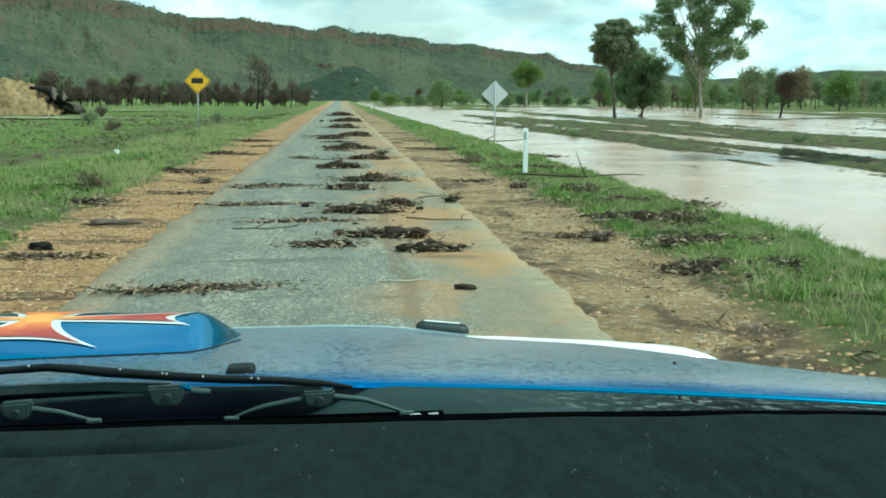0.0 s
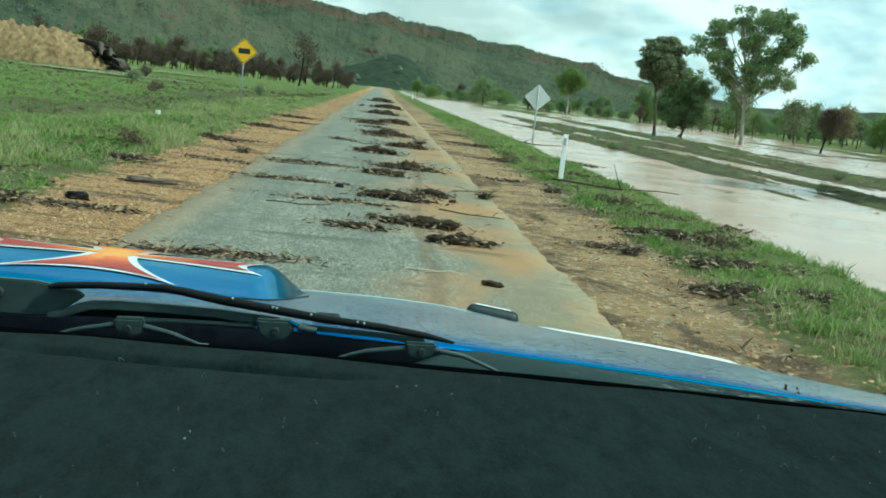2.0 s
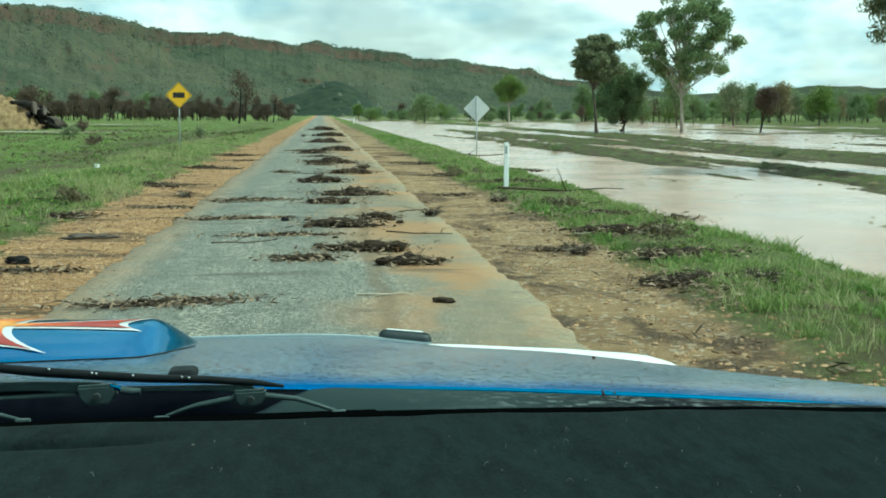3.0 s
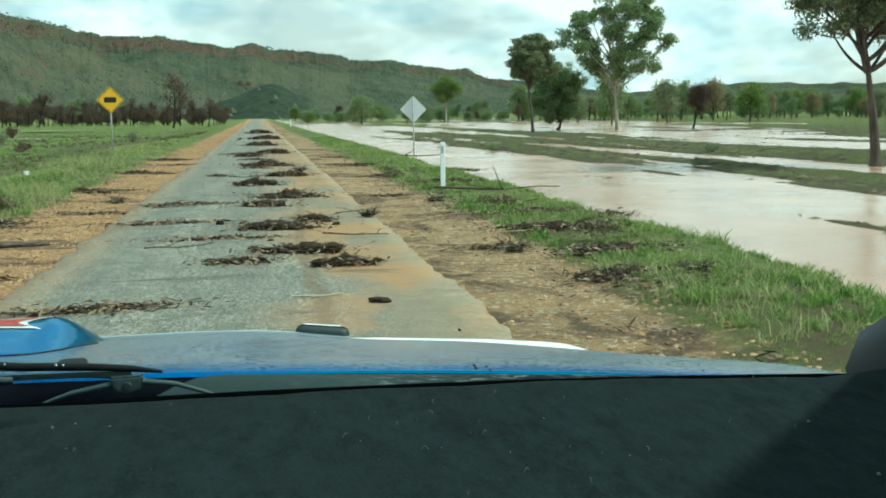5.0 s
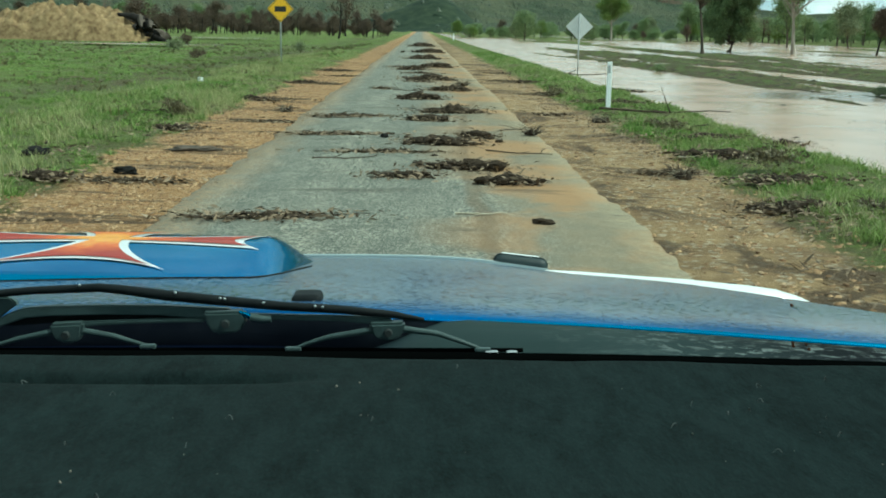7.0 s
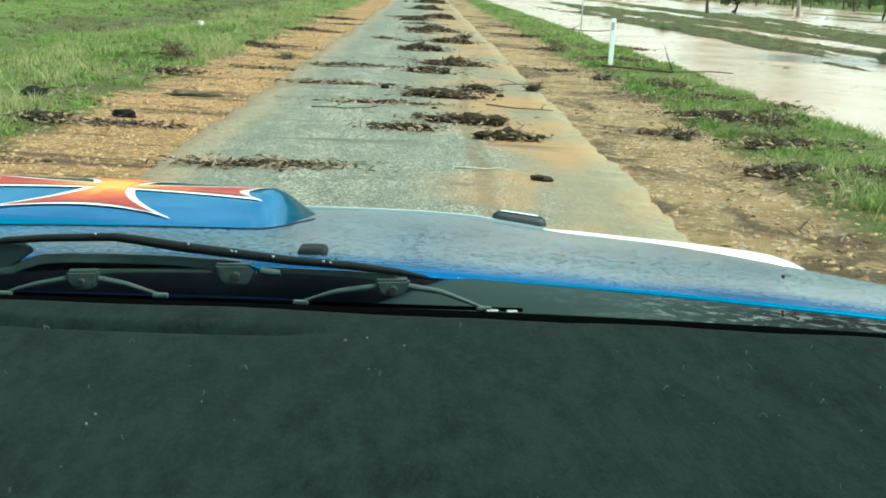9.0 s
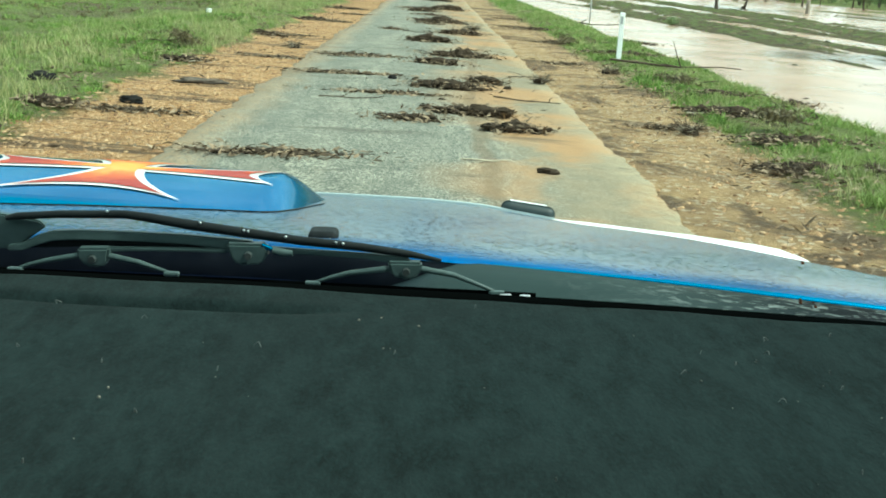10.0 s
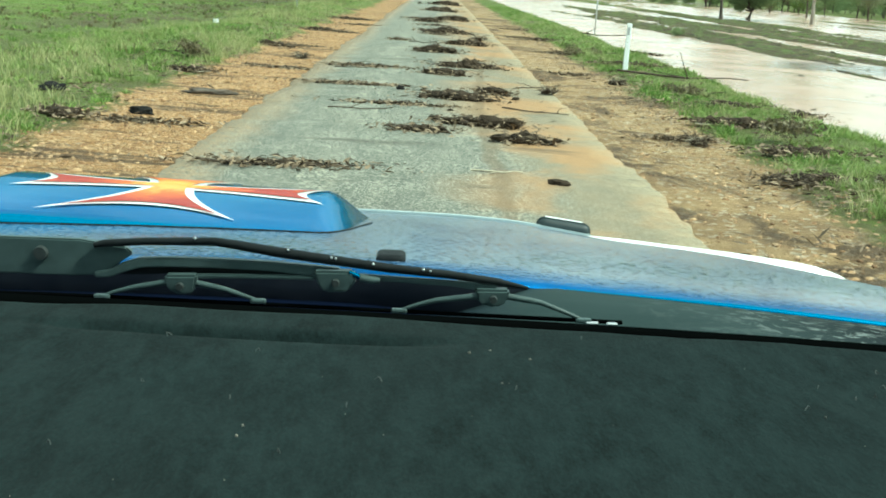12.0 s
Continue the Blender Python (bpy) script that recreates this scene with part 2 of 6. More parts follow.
    strewn = a.math("MULTIPLY", a.ramp(strewn, ROAD_LEFT + 0.55, ROAD_LEFT + 0.02), a.ramp(a.noise(26, 7, 0.8), 0.42, 0.55))
    base = a.mix(a.math("MULTIPLY", strewn, 0.8), base, a.mix(a.axis(2, stone), (0.26, 0.15, 0.08), (0.50, 0.34, 0.19)))
    a.color(base)
    return a.bump(a.math("ADD", a.axis(0, stone), a.math("ADD", fine, a.axis(0, coarse))), 0.6, 0.008).m


def water_paint():
    w = Paint("muddy_flood_water", (0.36, 0.245, 0.18), 0.07, spec=0.4)
    w.p.inputs["IOR"].default_value = 1.33
    w.color(w.mix(w.ramp(w.noise(0.12, 4), 0.35, 0.65), (0.44, 0.285, 0.20), (0.55, 0.40, 0.31)))
    w.rough(w.ramp(w.noise(0.3, 3), 0.3, 0.7, 0.10, 0.24))
    return w.bump(w.math("ADD", w.noise(3.0, 4, 0.6, w.stretch(0.6, 1.6, 1.0)), w.math("MULTIPLY", w.noise(14, 3, 0.6, w.stretch(0.5, 1.3, 1.0)), 0.35)), 0.38, 0.03).m


def leaf_paint(name, dark, light, through=0.38):
    f = Paint(name, rough=0.55, spec=0.35)
    f.color(f.mix(f.island(), dark, light))
    f.p.inputs["Subsurface Weight"].default_value = 0.0
    lift = f.t.nodes.new("ShaderNodeBsdfTranslucent")
    f.t.links.new(f.mix(f.island(), dark, light), lift.inputs["Color"])
    both = f.t.nodes.new("ShaderNodeMixShader")
    both.inputs[0].default_value = through
    f.t.links.new(f.p.outputs[0], both.inputs[1])
    f.t.links.new(lift.outputs[0], both.inputs[2])
    f.t.links.new(both.outputs[0], f.t.nodes["Material Output"].inputs["Surface"])
    return f.m


def grass_paint(name, dark, light, dry):
    f = Paint(name, rough=0.6, spec=0.25)
    patch = f.ramp(f.noise(0.45, 6, 0.68), 0.42, 0.64)
    c = f.mix(f.island(), dark, light)
    c = f.mix(f.math("MULTIPLY", patch, 0.65), c, dry)
    c = f.mix(f.ramp(f.noise(2.6, 3), 0.38, 0.62, 0.55, 0.0), c, dark)
    f.color(c)
    lift = f.t.nodes.new("ShaderNodeBsdfTranslucent")
    f.t.links.new(c, lift.inputs["Color"])
    both = f.t.nodes.new("ShaderNodeMixShader")
    both.inputs[0].default_value = 0.35
    f.t.links.new(f.p.outputs[0], both.inputs[1])
    f.t.links.new(lift.outputs[0], both.inputs[2])
    f.t.links.new(both.outputs[0], f.t.nodes["Material Output"].inputs["Surface"])
    return f.m


def bark_paint(name, dark, light, scale=6.0):
    b = Paint(name, rough=0.9, spec=0.2)
    v = b.stretch(1.0, 1.0, 0.25)
    n = b.noise(scale, 6, 0.65, v)
    b.color(b.mix(b.ramp(n, 0.35, 0.68), dark, light))
    return b.bump(n, 0.6, 0.03).m


def hill_paint():
    h = Paint("scrub_covered_range", rough=0.95, spec=0.1)
    scrub = h.noise(0.028, 8, 0.72)
    tuft = h.noise(0.11, 6, 0.7)
    c = h.mix(h.ramp(scrub, 0.36, 0.64), (0.022, 0.037, 0.025), (0.088, 0.104, 0.062))
    c = h.mix(h.ramp(tuft, 0.4, 0.7), c, (0.040, 0.057, 0.033))
    c = h.mix(h.ramp(h.noise(0.0045, 5, 0.6), 0.42, 0.62, 0.0, 0.6), c, (0.108, 0.108, 0.065))
    up = h.axis(2, h.t.nodes.new("ShaderNodeNewGeometry").outputs["Normal"])
    cliff = h.math("MULTIPLY", h.ramp(up, 0.86, 0.66), h.ramp(h.noise(0.015, 6, 0.7), 0.40, 0.58, 0.0, 0.85))
    c = h.mix(cliff, c, h.mix(tuft, (0.085, 0.055, 0.042), (0.145, 0.095, 0.070)))
    h.color(c)
    return h.bump(h.math("ADD", scrub, h.math("MULTIPLY", tuft, 0.6)), 0.8, 6.0).m


def car_paint():
    c = Paint("blue_metallic_paint", (0.012, 0.09, 0.34), 0.17, metal=0.92, coat=0.25)
    c.p.inputs["Specular Tint"].default_value = (0.05, 0.47, 0.76, 1)
    fleck = c.noise(900, 2, 0.5)
    c.color(c.mix(fleck, (0.0003, 0.130, 0.275), (0.0007, 0.300, 0.56)))
    return c.m


def dusty_bonnet_paint():
    c = Paint("rain_spotted_blue_paint", (0.012, 0.07, 0.26), 0.3, metal=0.5, coat=0.45)
    c.p.inputs["Specular Tint"].default_value = (0.35, 0.62, 0.9, 1)
    spots = c.noise(230, 6, 0.8, c.stretch(0.6, 0.5, 1.0))
    film = c.noise(9, 5, 0.65)
    dirt = c.math("MULTIPLY", c.ramp(spots, 0.42, 0.55), c.ramp(film, 0.35, 0.62, 0.55, 1.0))
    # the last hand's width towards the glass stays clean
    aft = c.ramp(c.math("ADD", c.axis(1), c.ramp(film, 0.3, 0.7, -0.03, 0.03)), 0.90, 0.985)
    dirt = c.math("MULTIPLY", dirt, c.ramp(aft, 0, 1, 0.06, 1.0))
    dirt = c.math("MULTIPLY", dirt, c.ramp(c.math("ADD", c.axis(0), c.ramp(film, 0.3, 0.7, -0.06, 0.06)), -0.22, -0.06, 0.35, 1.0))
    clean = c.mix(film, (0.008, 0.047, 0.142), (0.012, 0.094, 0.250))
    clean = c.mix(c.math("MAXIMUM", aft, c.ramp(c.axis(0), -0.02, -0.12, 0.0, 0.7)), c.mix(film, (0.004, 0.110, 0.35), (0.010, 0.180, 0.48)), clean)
    dust = c.mix(c.ramp(c.noise(3.2, 4, 0.6), 0.38, 0.62), (0.255, 0.34, 0.405), (0.285, 0.345, 0.380))
    c.color(c.mix(dirt, clean, dust))
    c.rough(c.ramp(dirt, 0, 1, 0.22, 0.6))
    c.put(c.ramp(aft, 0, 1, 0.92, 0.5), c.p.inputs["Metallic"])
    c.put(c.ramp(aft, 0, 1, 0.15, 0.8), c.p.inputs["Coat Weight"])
    c.put(c.ramp(spots, 0.42, 0.6, 0.06, 0.26), c.p.inputs["Coat Roughness"])
    return c.bump(spots, 0.4, 0.002).m


def flame_paint():
    c = Paint("orange_flame_paint", rough=0.5, spec=0.12, coat=0.08)
    v = c.local()
    r = c.math("SQRT", c.math("ADD", c.math("POWER", c.axis(0, v), 2.0), c.math("POWER", c.axis(1, v), 2.0)))
    lick = c.noise(26, 5, 0.6, v, 1.2)
    heat = c.math("ADD", c.ramp(r, 0.01, 0.13), c.ramp(lick, 0.2, 0.8, -0.35, 0.35))
    hot = c.mix(c.ramp(heat, 0.1, 0.5), (0.74, 0.34, 0.070), (0.60, 0.125, 0.024))
    c.color(c.mix(c.ramp(heat, 0.45, 0.95), hot, (0.30, 0.028, 0.018)))
    return c.m


def felt_paint():
    f = Paint("charcoal_felt", (0.02, 0.024, 0.024), 1.0, spec=0.0)
    fuzz, cloud, blotch = f.noise(520, 4, 0.75, f.stretch(1.0, 0.45, 1.0)), f.noise(72, 6, 0.68, f.stretch(1.0, 0.42, 1.0)), f.noise(17, 4, 0.6, f.stretch(1.0, 0.45, 1.0))
    c = f.mix(f.ramp(cloud, 0.38, 0.62), (0.0056, 0.0096, 0.0096), (0.0116, 0.0202, 0.0202))
    c = f.mix(f.ramp(blotch, 0.35, 0.65, 0.0, 0.45), c, (0.0098, 0.0160, 0.0160))
    c = f.mix(f.ramp(fuzz, 0.45, 0.75, 0.0, 0.36), c, (0.0195, 0.0380, 0.0378))
    lint = f.ramp(f.noise(95, 3, 0.85), 0.74, 0.80)
    f.color(f.mix(f.math("MULTIPLY", lint, 0.5), c, (0.05, 0.056, 0.052)))
    f.p.inputs["Sheen Weight"].default_value = 0.02
    f.p.inputs["Sheen Roughness"].default_value = 0.6
    return f.bump(f.math("ADD", f.math("MULTIPLY", fuzz, 0.6), cloud), 0.5, 0.003).m


def plastic_paint(name, color, rough=0.5, grime=0.0, spec=0.4):
    c = Paint(name, color, rough, spec=spec)
    n = c.noise(70, 5, 0.7)
    c.color(c.mix(c.ramp(n, 0.35, 0.65), color, tuple(v * 1.35 + 0.004 for v in color)))
    if grime:
        c.color(c.mix(c.math("MULTIPLY", c.ramp(n, 0.52, 0.58), grime), color, (0.22, 0.23, 0.21)))
    return c.rough(c.ramp(n, 0.3, 0.7, rough - 0.1, rough + 0.12)).m


def cowl_paint():
    """Dark plastic, flecked with dried dirt towards the driver's end, with painted navy recess shade."""
    c = Paint("weathered_cowl_painted_shade", rough=0.7, spec=0.03)
    fleck = c.ramp(c.noise(150, 5, 0.75, c.stretch(0.55, 0.35, 1.2)), 0.53, 0.565)
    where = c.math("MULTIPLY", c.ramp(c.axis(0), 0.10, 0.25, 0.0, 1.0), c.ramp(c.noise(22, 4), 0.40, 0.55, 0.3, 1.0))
    # navy at the low x end paints the shade of the sunken part
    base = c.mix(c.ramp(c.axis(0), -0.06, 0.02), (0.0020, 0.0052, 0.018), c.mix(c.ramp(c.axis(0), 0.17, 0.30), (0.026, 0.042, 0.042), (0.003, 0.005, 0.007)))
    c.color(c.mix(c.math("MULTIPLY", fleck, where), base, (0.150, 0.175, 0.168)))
    return c.m


def clump_paint(name, dark, light, scale=30):
    c = Paint(name, rough=0.95, spec=0.15)
    n = c.noise(scale, 6, 0.7)
    c.color(c.mix(c.ramp(n, 0.35, 0.7), dark, light))
    return c.bump(n, 0.9, 0.02).m


def chips_paint(name, dark, light):
    c = Paint(name, rough=0.85, spec=0.2)
    c.color(c.mix(c.island(), dark, light))
    return c.m


def stone_paint():
    c = Paint("ochre_stone", rough=0.9, spec=0.2)
    c.color(c.mix(c.each(), (0.15, 0.085, 0.045), (0.42, 0.29, 0.17)))
    return c.bump(c.noise(60, 4), 0.4, 0.005).m


def glass_paint():
    m = bpy.data.materials.new("windscreen_glass")
    m.use_nodes = True
    t = m.node_tree
    t.nodes.clear()
    clear, gloss, both, out = (t.nodes.new(k) for k in ("ShaderNodeBsdfTransparent", "ShaderNodeBsdfGlossy", "ShaderNodeMixShader", "ShaderNodeOutputMaterial"))
    clear.inputs["Color"].default_value = (0.93, 0.97, 0.96, 1)
    gloss.inputs["Roughness"].default_value = 0.02
    both.inputs[0].default_value = 0.035
    t.links.new(clear.outputs[0], both.inputs[1])
    t.links.new(gloss.outputs[0], both.inputs[2])
    t.links.new(both.outputs[0], out.inputs["Surface"])
    return m


GROUND, ASPHALT, WATER, HILL = ground_paint(), asphalt_paint(), water_paint(), hill_paint()
GRASS = grass_paint("green_grass", (0.072, 0.138, 0.024), (0.310, 0.465, 0.110), (0.400, 0.400, 0.180))
STRAW = leaf_paint("pale_seeding_grass", (0.22, 0.26, 0.09), (0.48, 0.46, 0.22), 0.35)
LEAF = leaf_paint("eucalypt_leaves", (0.100, 0.155, 0.062), (0.275, 0.355, 0.160))
LEAF_OLIVE = leaf_paint("olive_leaves", (0.110, 0.140, 0.070), (0.280, 0.305, 0.170))
LEAF_FRESH = leaf_paint("fresh_leaves", (0.10, 0.17, 0.03), (0.20, 0.27, 0.07))
LEAF_SCORCHED = leaf_paint("scorched_leaves", (0.040, 0.030, 0.021), (0.150, 0.100, 0.060), 0.15)
BARK = bark_paint("grey_brown_bark", (0.055, 0.045, 0.036), (0.15, 0.12, 0.095))
BARK_PALE = bark_paint("pale_gum_bark", (0.20, 0.17, 0.135), (0.46, 0.42, 0.36), 3.0)
BARK_BURNT = bark_paint("charred_bark", (0.010, 0.009, 0.008), (0.035, 0.028, 0.024))
MULCH = clump_paint("wet_flood_mulch", (0.020, 0.015, 0.011), (0.085, 0.060, 0.038), 60)
EARTH = clump_paint("dug_earth", (0.13, 0.080, 0.040), (0.38, 0.27, 0.14), 1.9)
CHIPS = chips_paint("bark_and_leaf_litter", (0.035, 0.024, 0.016), (0.36, 0.27, 0.18))
STICK = bark_paint("dead_wood", (0.035, 0.026, 0.020), (0.13, 0.095, 0.065), 40)
PALE_WOOD = bark_paint("bleached_bark", (0.36, 0.31, 0.22), (0.58, 0.52, 0.41), 30)
CHAR = clump_paint("charcoal", (0.010, 0.010, 0.010), (0.03, 0.028, 0.026))
STONE = stone_paint()
BLUE, BONNET, FLAME = car_paint(), dusty_bonnet_paint(), flame_paint()
WHITE = Paint("white_gloss_paint", (0.76, 0.78, 0.77), 0.3, coat=0.4).m
TRIM_WHITE = Paint("white_pinstripe_paint", (0.74, 0.76, 0.76), 0.35, coat=0.6).m
TINTED = Paint("smoked_clear_plastic", (0.36, 0.42, 0.42), 0.25, coat=0.5).m
FELT = felt_paint()
BLACK = plastic_paint("black_rubber", (0.007, 0.009, 0.010), 0.6, spec=0.12)
WIPER = plastic_paint("faded_black_wiper_steel", (0.044, 0.068, 0.068), 0.45, spec=0.25)
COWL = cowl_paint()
STEEL = Paint("bare_steel", (0.5, 0.52, 0.53), 0.35, metal=0.9).m
RIVET = plastic_paint("dull_rivet_steel", (0.03, 0.037, 0.037), 0.45)
GALV = plastic_paint("galvanised_steel", (0.30, 0.32, 0.32), 0.45)
SIGN_BACK = plastic_paint("bare_aluminium_sheet", (0.52, 0.55, 0.55), 0.45)
YELLOW = plastic_paint("yellow_sign_face", (0.72, 0.40, 0.015), 0.4)
SIGN_BLACK = Paint("black_sign_paint", (0.012, 0.012, 0.012), 0.45).m
POST_WHITE = plastic_paint("white_post_plastic", (0.72, 0.74, 0.73), 0.45)
BUG = clump_paint("dried_insect_mark", (0.05, 0.015, 0.006), (0.12, 0.05, 0.02), 300)
PITCH = Paint("matt_black_rubber", (0.0015, 0.002, 0.002), 1.0, spec=0.0).m
TRIM_DARK = plastic_paint("dark_cabin_trim", (0.03, 0.031, 0.032), 0.7)
GLASS = glass_paint()

# ---------------------------------------------------------------- building blocks
rng = np.random.default_rng(7)


def mesh_of(name, verts, faces, smooth=False):
    """A mesh from vertices and faces; an array of faces of one size is filled in at once."""
    me = bpy.data.meshes.new(name)
    if isinstance(faces, np.ndarray):
        verts = np.asarray(verts, dtype=np.float32)
        k = faces.shape[1]
        me.vertices.add(len(verts))
        me.vertices.foreach_set("co", verts.ravel())
        me.loops.add(faces.size)
        me.loops.foreach_set("vertex_index", faces.ravel().astype(np.int32))
        me.polygons.add(len(faces))
        me.polygons.foreach_set("loop_start", np.arange(0, faces.size, k, dtype=np.int32))
        me.update(calc_edges=True)
        me.validate()
    else:
        me.from_pydata([tuple(v) for v in verts], [], faces)
        me.update()
    if smooth:
        me.polygons.foreach_set("use_smooth", np.ones(len(me.polygons), dtype=bool))
    return me


def link(name, me, material, parent=None, label=""):
    if material is not None and not me.materials:
        me.materials.append(material)
    ob = new(name, me)
    if parent is not None:
        ob.parent = parent
    if label:
        tagged(ob, label)
    return ob


def part(name, bm, material, parent=None, label="", smooth=False):
    me = bpy.data.meshes.new(name)
    bmesh.ops.recalc_face_normals(bm, faces=bm.faces)
    bm.to_mesh(me)
    bm.free()
    if smooth:
        me.polygons.foreach_set("use_smooth", np.ones(len(me.polygons), dtype=bool))
    return link(name, me, material, parent, label)


def thing(name, label, category, place=(0, 0, 0), turn=0.0, group="", kind=""):
    ob = new(name)
    ob.matrix_basis = pose(*place, 0, 0, turn)
    return tagged(ob, label, category, group, kind)


def box(size, at=(0, 0, 0), bevel=0.0, segments=2, turn=None):
    bm = bmesh.new()
    bmesh.ops.create_cube(bm, size=1.0)
    bmesh.ops.scale(bm, vec=size, verts=bm.verts)
    if bevel:
        bmesh.ops.bevel(bm, geom=bm.edges[:], offset=bevel, segments=segments, profile=0.6, affect="EDGES")
    if turn is not None:
        bmesh.ops.transform(bm, matrix=turn, verts=bm.verts)
    bmesh.ops.translate(bm, vec=at, verts=bm.verts)
    return bm


def slab(outline, depth, bevel=0.0, matrix=None):
    """A flat outline in x, y given a thickness along z."""
    bm = bmesh.new()
    f = bm.faces.new([bm.verts.new((x, y, 0)) for x, y in outline])
    for v in bmesh.ops.extrude_face_region(bm, geom=[f])["geom"]:
        if isinstance(v, bmesh.types.BMVert):
            v.co.z += depth
    if bevel:
        bmesh.ops.bevel(bm, geom=bm.edges[:], offset=bevel, segments=2, affect="EDGES")
    if matrix is not None:
        bmesh.ops.transform(bm, matrix=matrix, verts=bm.verts)
    return bm


def tube(points, radii, sides=6):
    """A tapered round limb along a line of points: vertices and quads, closed at both ends."""
    points = np.asarray(points, dtype=float)
    radii = np.broadcast_to(np.asarray(radii, dtype=float), (len(points),))
    along = np.gradient(points, axis=0)
    along /= np.linalg.norm(along, axis=1)[:, None] + 1e-9
    ref = np.array([0.31, 0.17, 0.93]) if abs(along[0][2]) < 0.8 else np.array([0.95, 0.3, 0.1])
    a = np.cross(along, ref)
    a /= np.linalg.norm(a, axis=1)[:, None] + 1e-9
    b = np.cross(along, a)
    turn = np.linspace(0, 2 * np.pi, sides, endpoint=False)
    ring = a[:, None] * np.cos(turn)[None, :, None] + b[:, None] * np.sin(turn)[None, :, None]
    verts = (points[:, None] + ring * radii[:, None, None]).reshape(-1, 3)
    n = len(points)
    i, j = np.meshgrid(np.arange(n - 1), np.arange(sides), indexing="ij")
    k = (j + 1) % sides
    quads = np.stack([i * sides + j, i * sides + k, (i + 1) * sides + k, (i + 1) * sides + j], -1).reshape(-1, 4)
    return verts, quads


def join(pieces):
    verts, faces, base = [], [], 0
    for v, f in pieces:
        verts.append(v)
        faces.append(f + base)
        base += len(v)
    return np.concatenate(verts), np.concatenate(faces)


def lattice(x, y, seed):
    h = np.sin(x * 127.1 + y * 311.7 + seed * 74.7) * 43758.5453
    return h - np.floor(h)


def rolling(x, y, seed=0, octaves=4):
    """Smooth value noise in 0..1."""
    total, weight, amp = 0.0, 0.0, 1.0
    for o in range(octaves):
        fx, fy = np.floor(x), np.floor(y)
        tx, ty = x - fx, y - fy
        tx, ty = tx * tx * (3 - 2 * tx), ty * ty * (3 - 2 * ty)
        s = seed + 17 * o
        top = lattice(fx, fy, s) * (1 - tx) + lattice(fx + 1, fy, s) * tx
        low = lattice(fx, fy + 1, s) * (1 - tx) + lattice(fx + 1, fy + 1, s) * tx
        total, weight = total + amp * (top * (1 - ty) + low * ty), weight + amp
        x, y, amp = x * 2.03 + 5.1, y * 2.03 + 9.7, amp * 0.5
    return total / weight


def step(v, lo, hi):
    t = np.clip((v - lo) / (hi - lo), 0, 1)
    return t * t * (3 - 2 * t)


# ---------------------------------------------------------------- ground, water, road, range


def ground_height(x, y):
    x, y = np.asarray(x, dtype=float), np.asarray(y, dtype=float)
    wob = (rolling(x * 0 + 3.3, y * 0.35, 5) - 0.5) * 0.7
    xs = x + wob
    lump = rolling(x * 1.6, y * 1.6, 1) - 0.5
    swell = rolling(x * 0.09, y * 0.05, 2) - 0.5
    # towards the paddock: a low bank, a shallow drain, then nearly flat
    bank = 0.09 * step(-xs, 3.6, 4.6) - 0.34 * step(-xs, 5.2, 8.5) + 0.16 * step(-xs, 10, 16)
    left = bank + lump * 0.12 * step(-xs, 3.6, 4.4) + swell * 0.25 * step(-xs, 6, 14) + 0.25 * step(-xs, 25, 120)
    # towards the flood: a low bank that falls to the borrow drain, then wet flats with long low ridges
    drain = 0.05 * step(xs, 3.2, 4.0) - 0.56 * step(xs, 4.9, 7.2)
    right = drain + lump * 0.11 * step(xs, 3.2, 4.2) * (1 - step(xs, 6.5, 7.5))
    ridge = rolling(x * 0.30 + y * 0.012, y * 0.022, 8, 5)
    flats = WATER_LEVEL - 0.16 + 0.80 * (ridge - 0.285) * step(xs, 9.0, 12.5) + 0.13 * np.exp(-((xs - 9.6) / 0.7) ** 2) + 0.10 * np.exp(-((xs - 13.2) / 1.1) ** 2) + 0.08 * np.exp(-((xs - 18.0) / 1.5) ** 2) + 0.08 * np.exp(-((xs - 23.5) / 2.0) ** 2)
    flats = flats + (0.05 + 0.26 * step(xs, 8.3, 10.0)) * (rolling(x * 0.8, y * 0.20, 4, 5) - 0.5)
    flats = flats - 0.10 * step(y, 95, 125) * (1 - step(y, 190, 230)) * step(xs, 9, 14)
    flats = flats + 0.20 * step(x - y * 0.16, 26, 48) + 0.10 * step(y, 210, 245)
    right = right * (1 - step(xs, 7.0, 9.0)) + flats * step(xs, 7.0, 9.0)
    h = np.where(x < 0, left, right) + 0.018 * (rolling(x * 5, y * 5, 3, 2) - 0.5)
    return h - 0.045 + 0.0 * x


def spread(fine_from, fine_to, pitch, low, high, grow=1.14):
    """Coordinates that are dense between two places and widen outwards."""
    mid = list(np.arange(fine_from, fine_to, pitch))
    d, v, up = pitch, fine_to, []
    while v < high:
        up.append(v)
        d *= grow
        v += d
    d, v, down = pitch, fine_from, []
    while v > low:
        d *= grow
        v -= d
        down.append(v)
    return np.array(down[::-1] + mid + up + [high])


def sheet(xs, ys, height):
    X, Y = np.meshgrid(xs, ys)
    verts = np.stack([X, Y, height(X, Y)], -1).reshape(-1, 3)
    nx, ny = len(xs), len(ys)
    i, j = np.meshgrid(np.arange(nx - 1), np.arange(ny - 1))
    a = (j * nx + i).ravel()
    return verts, np.stack([a, a + 1, a + nx + 1, a + nx], -1)


ground = link("ground", mesh_of("ground", *sheet(spread(-9, 22, 0.17, -3500, 3500), spread(3, 46, 0.22, -600, 4200, 1.06), ground_height), smooth=True), GROUND)
tagged(ground, "grassy plain with gravel verges and wet silt", "ground", kind="structure")

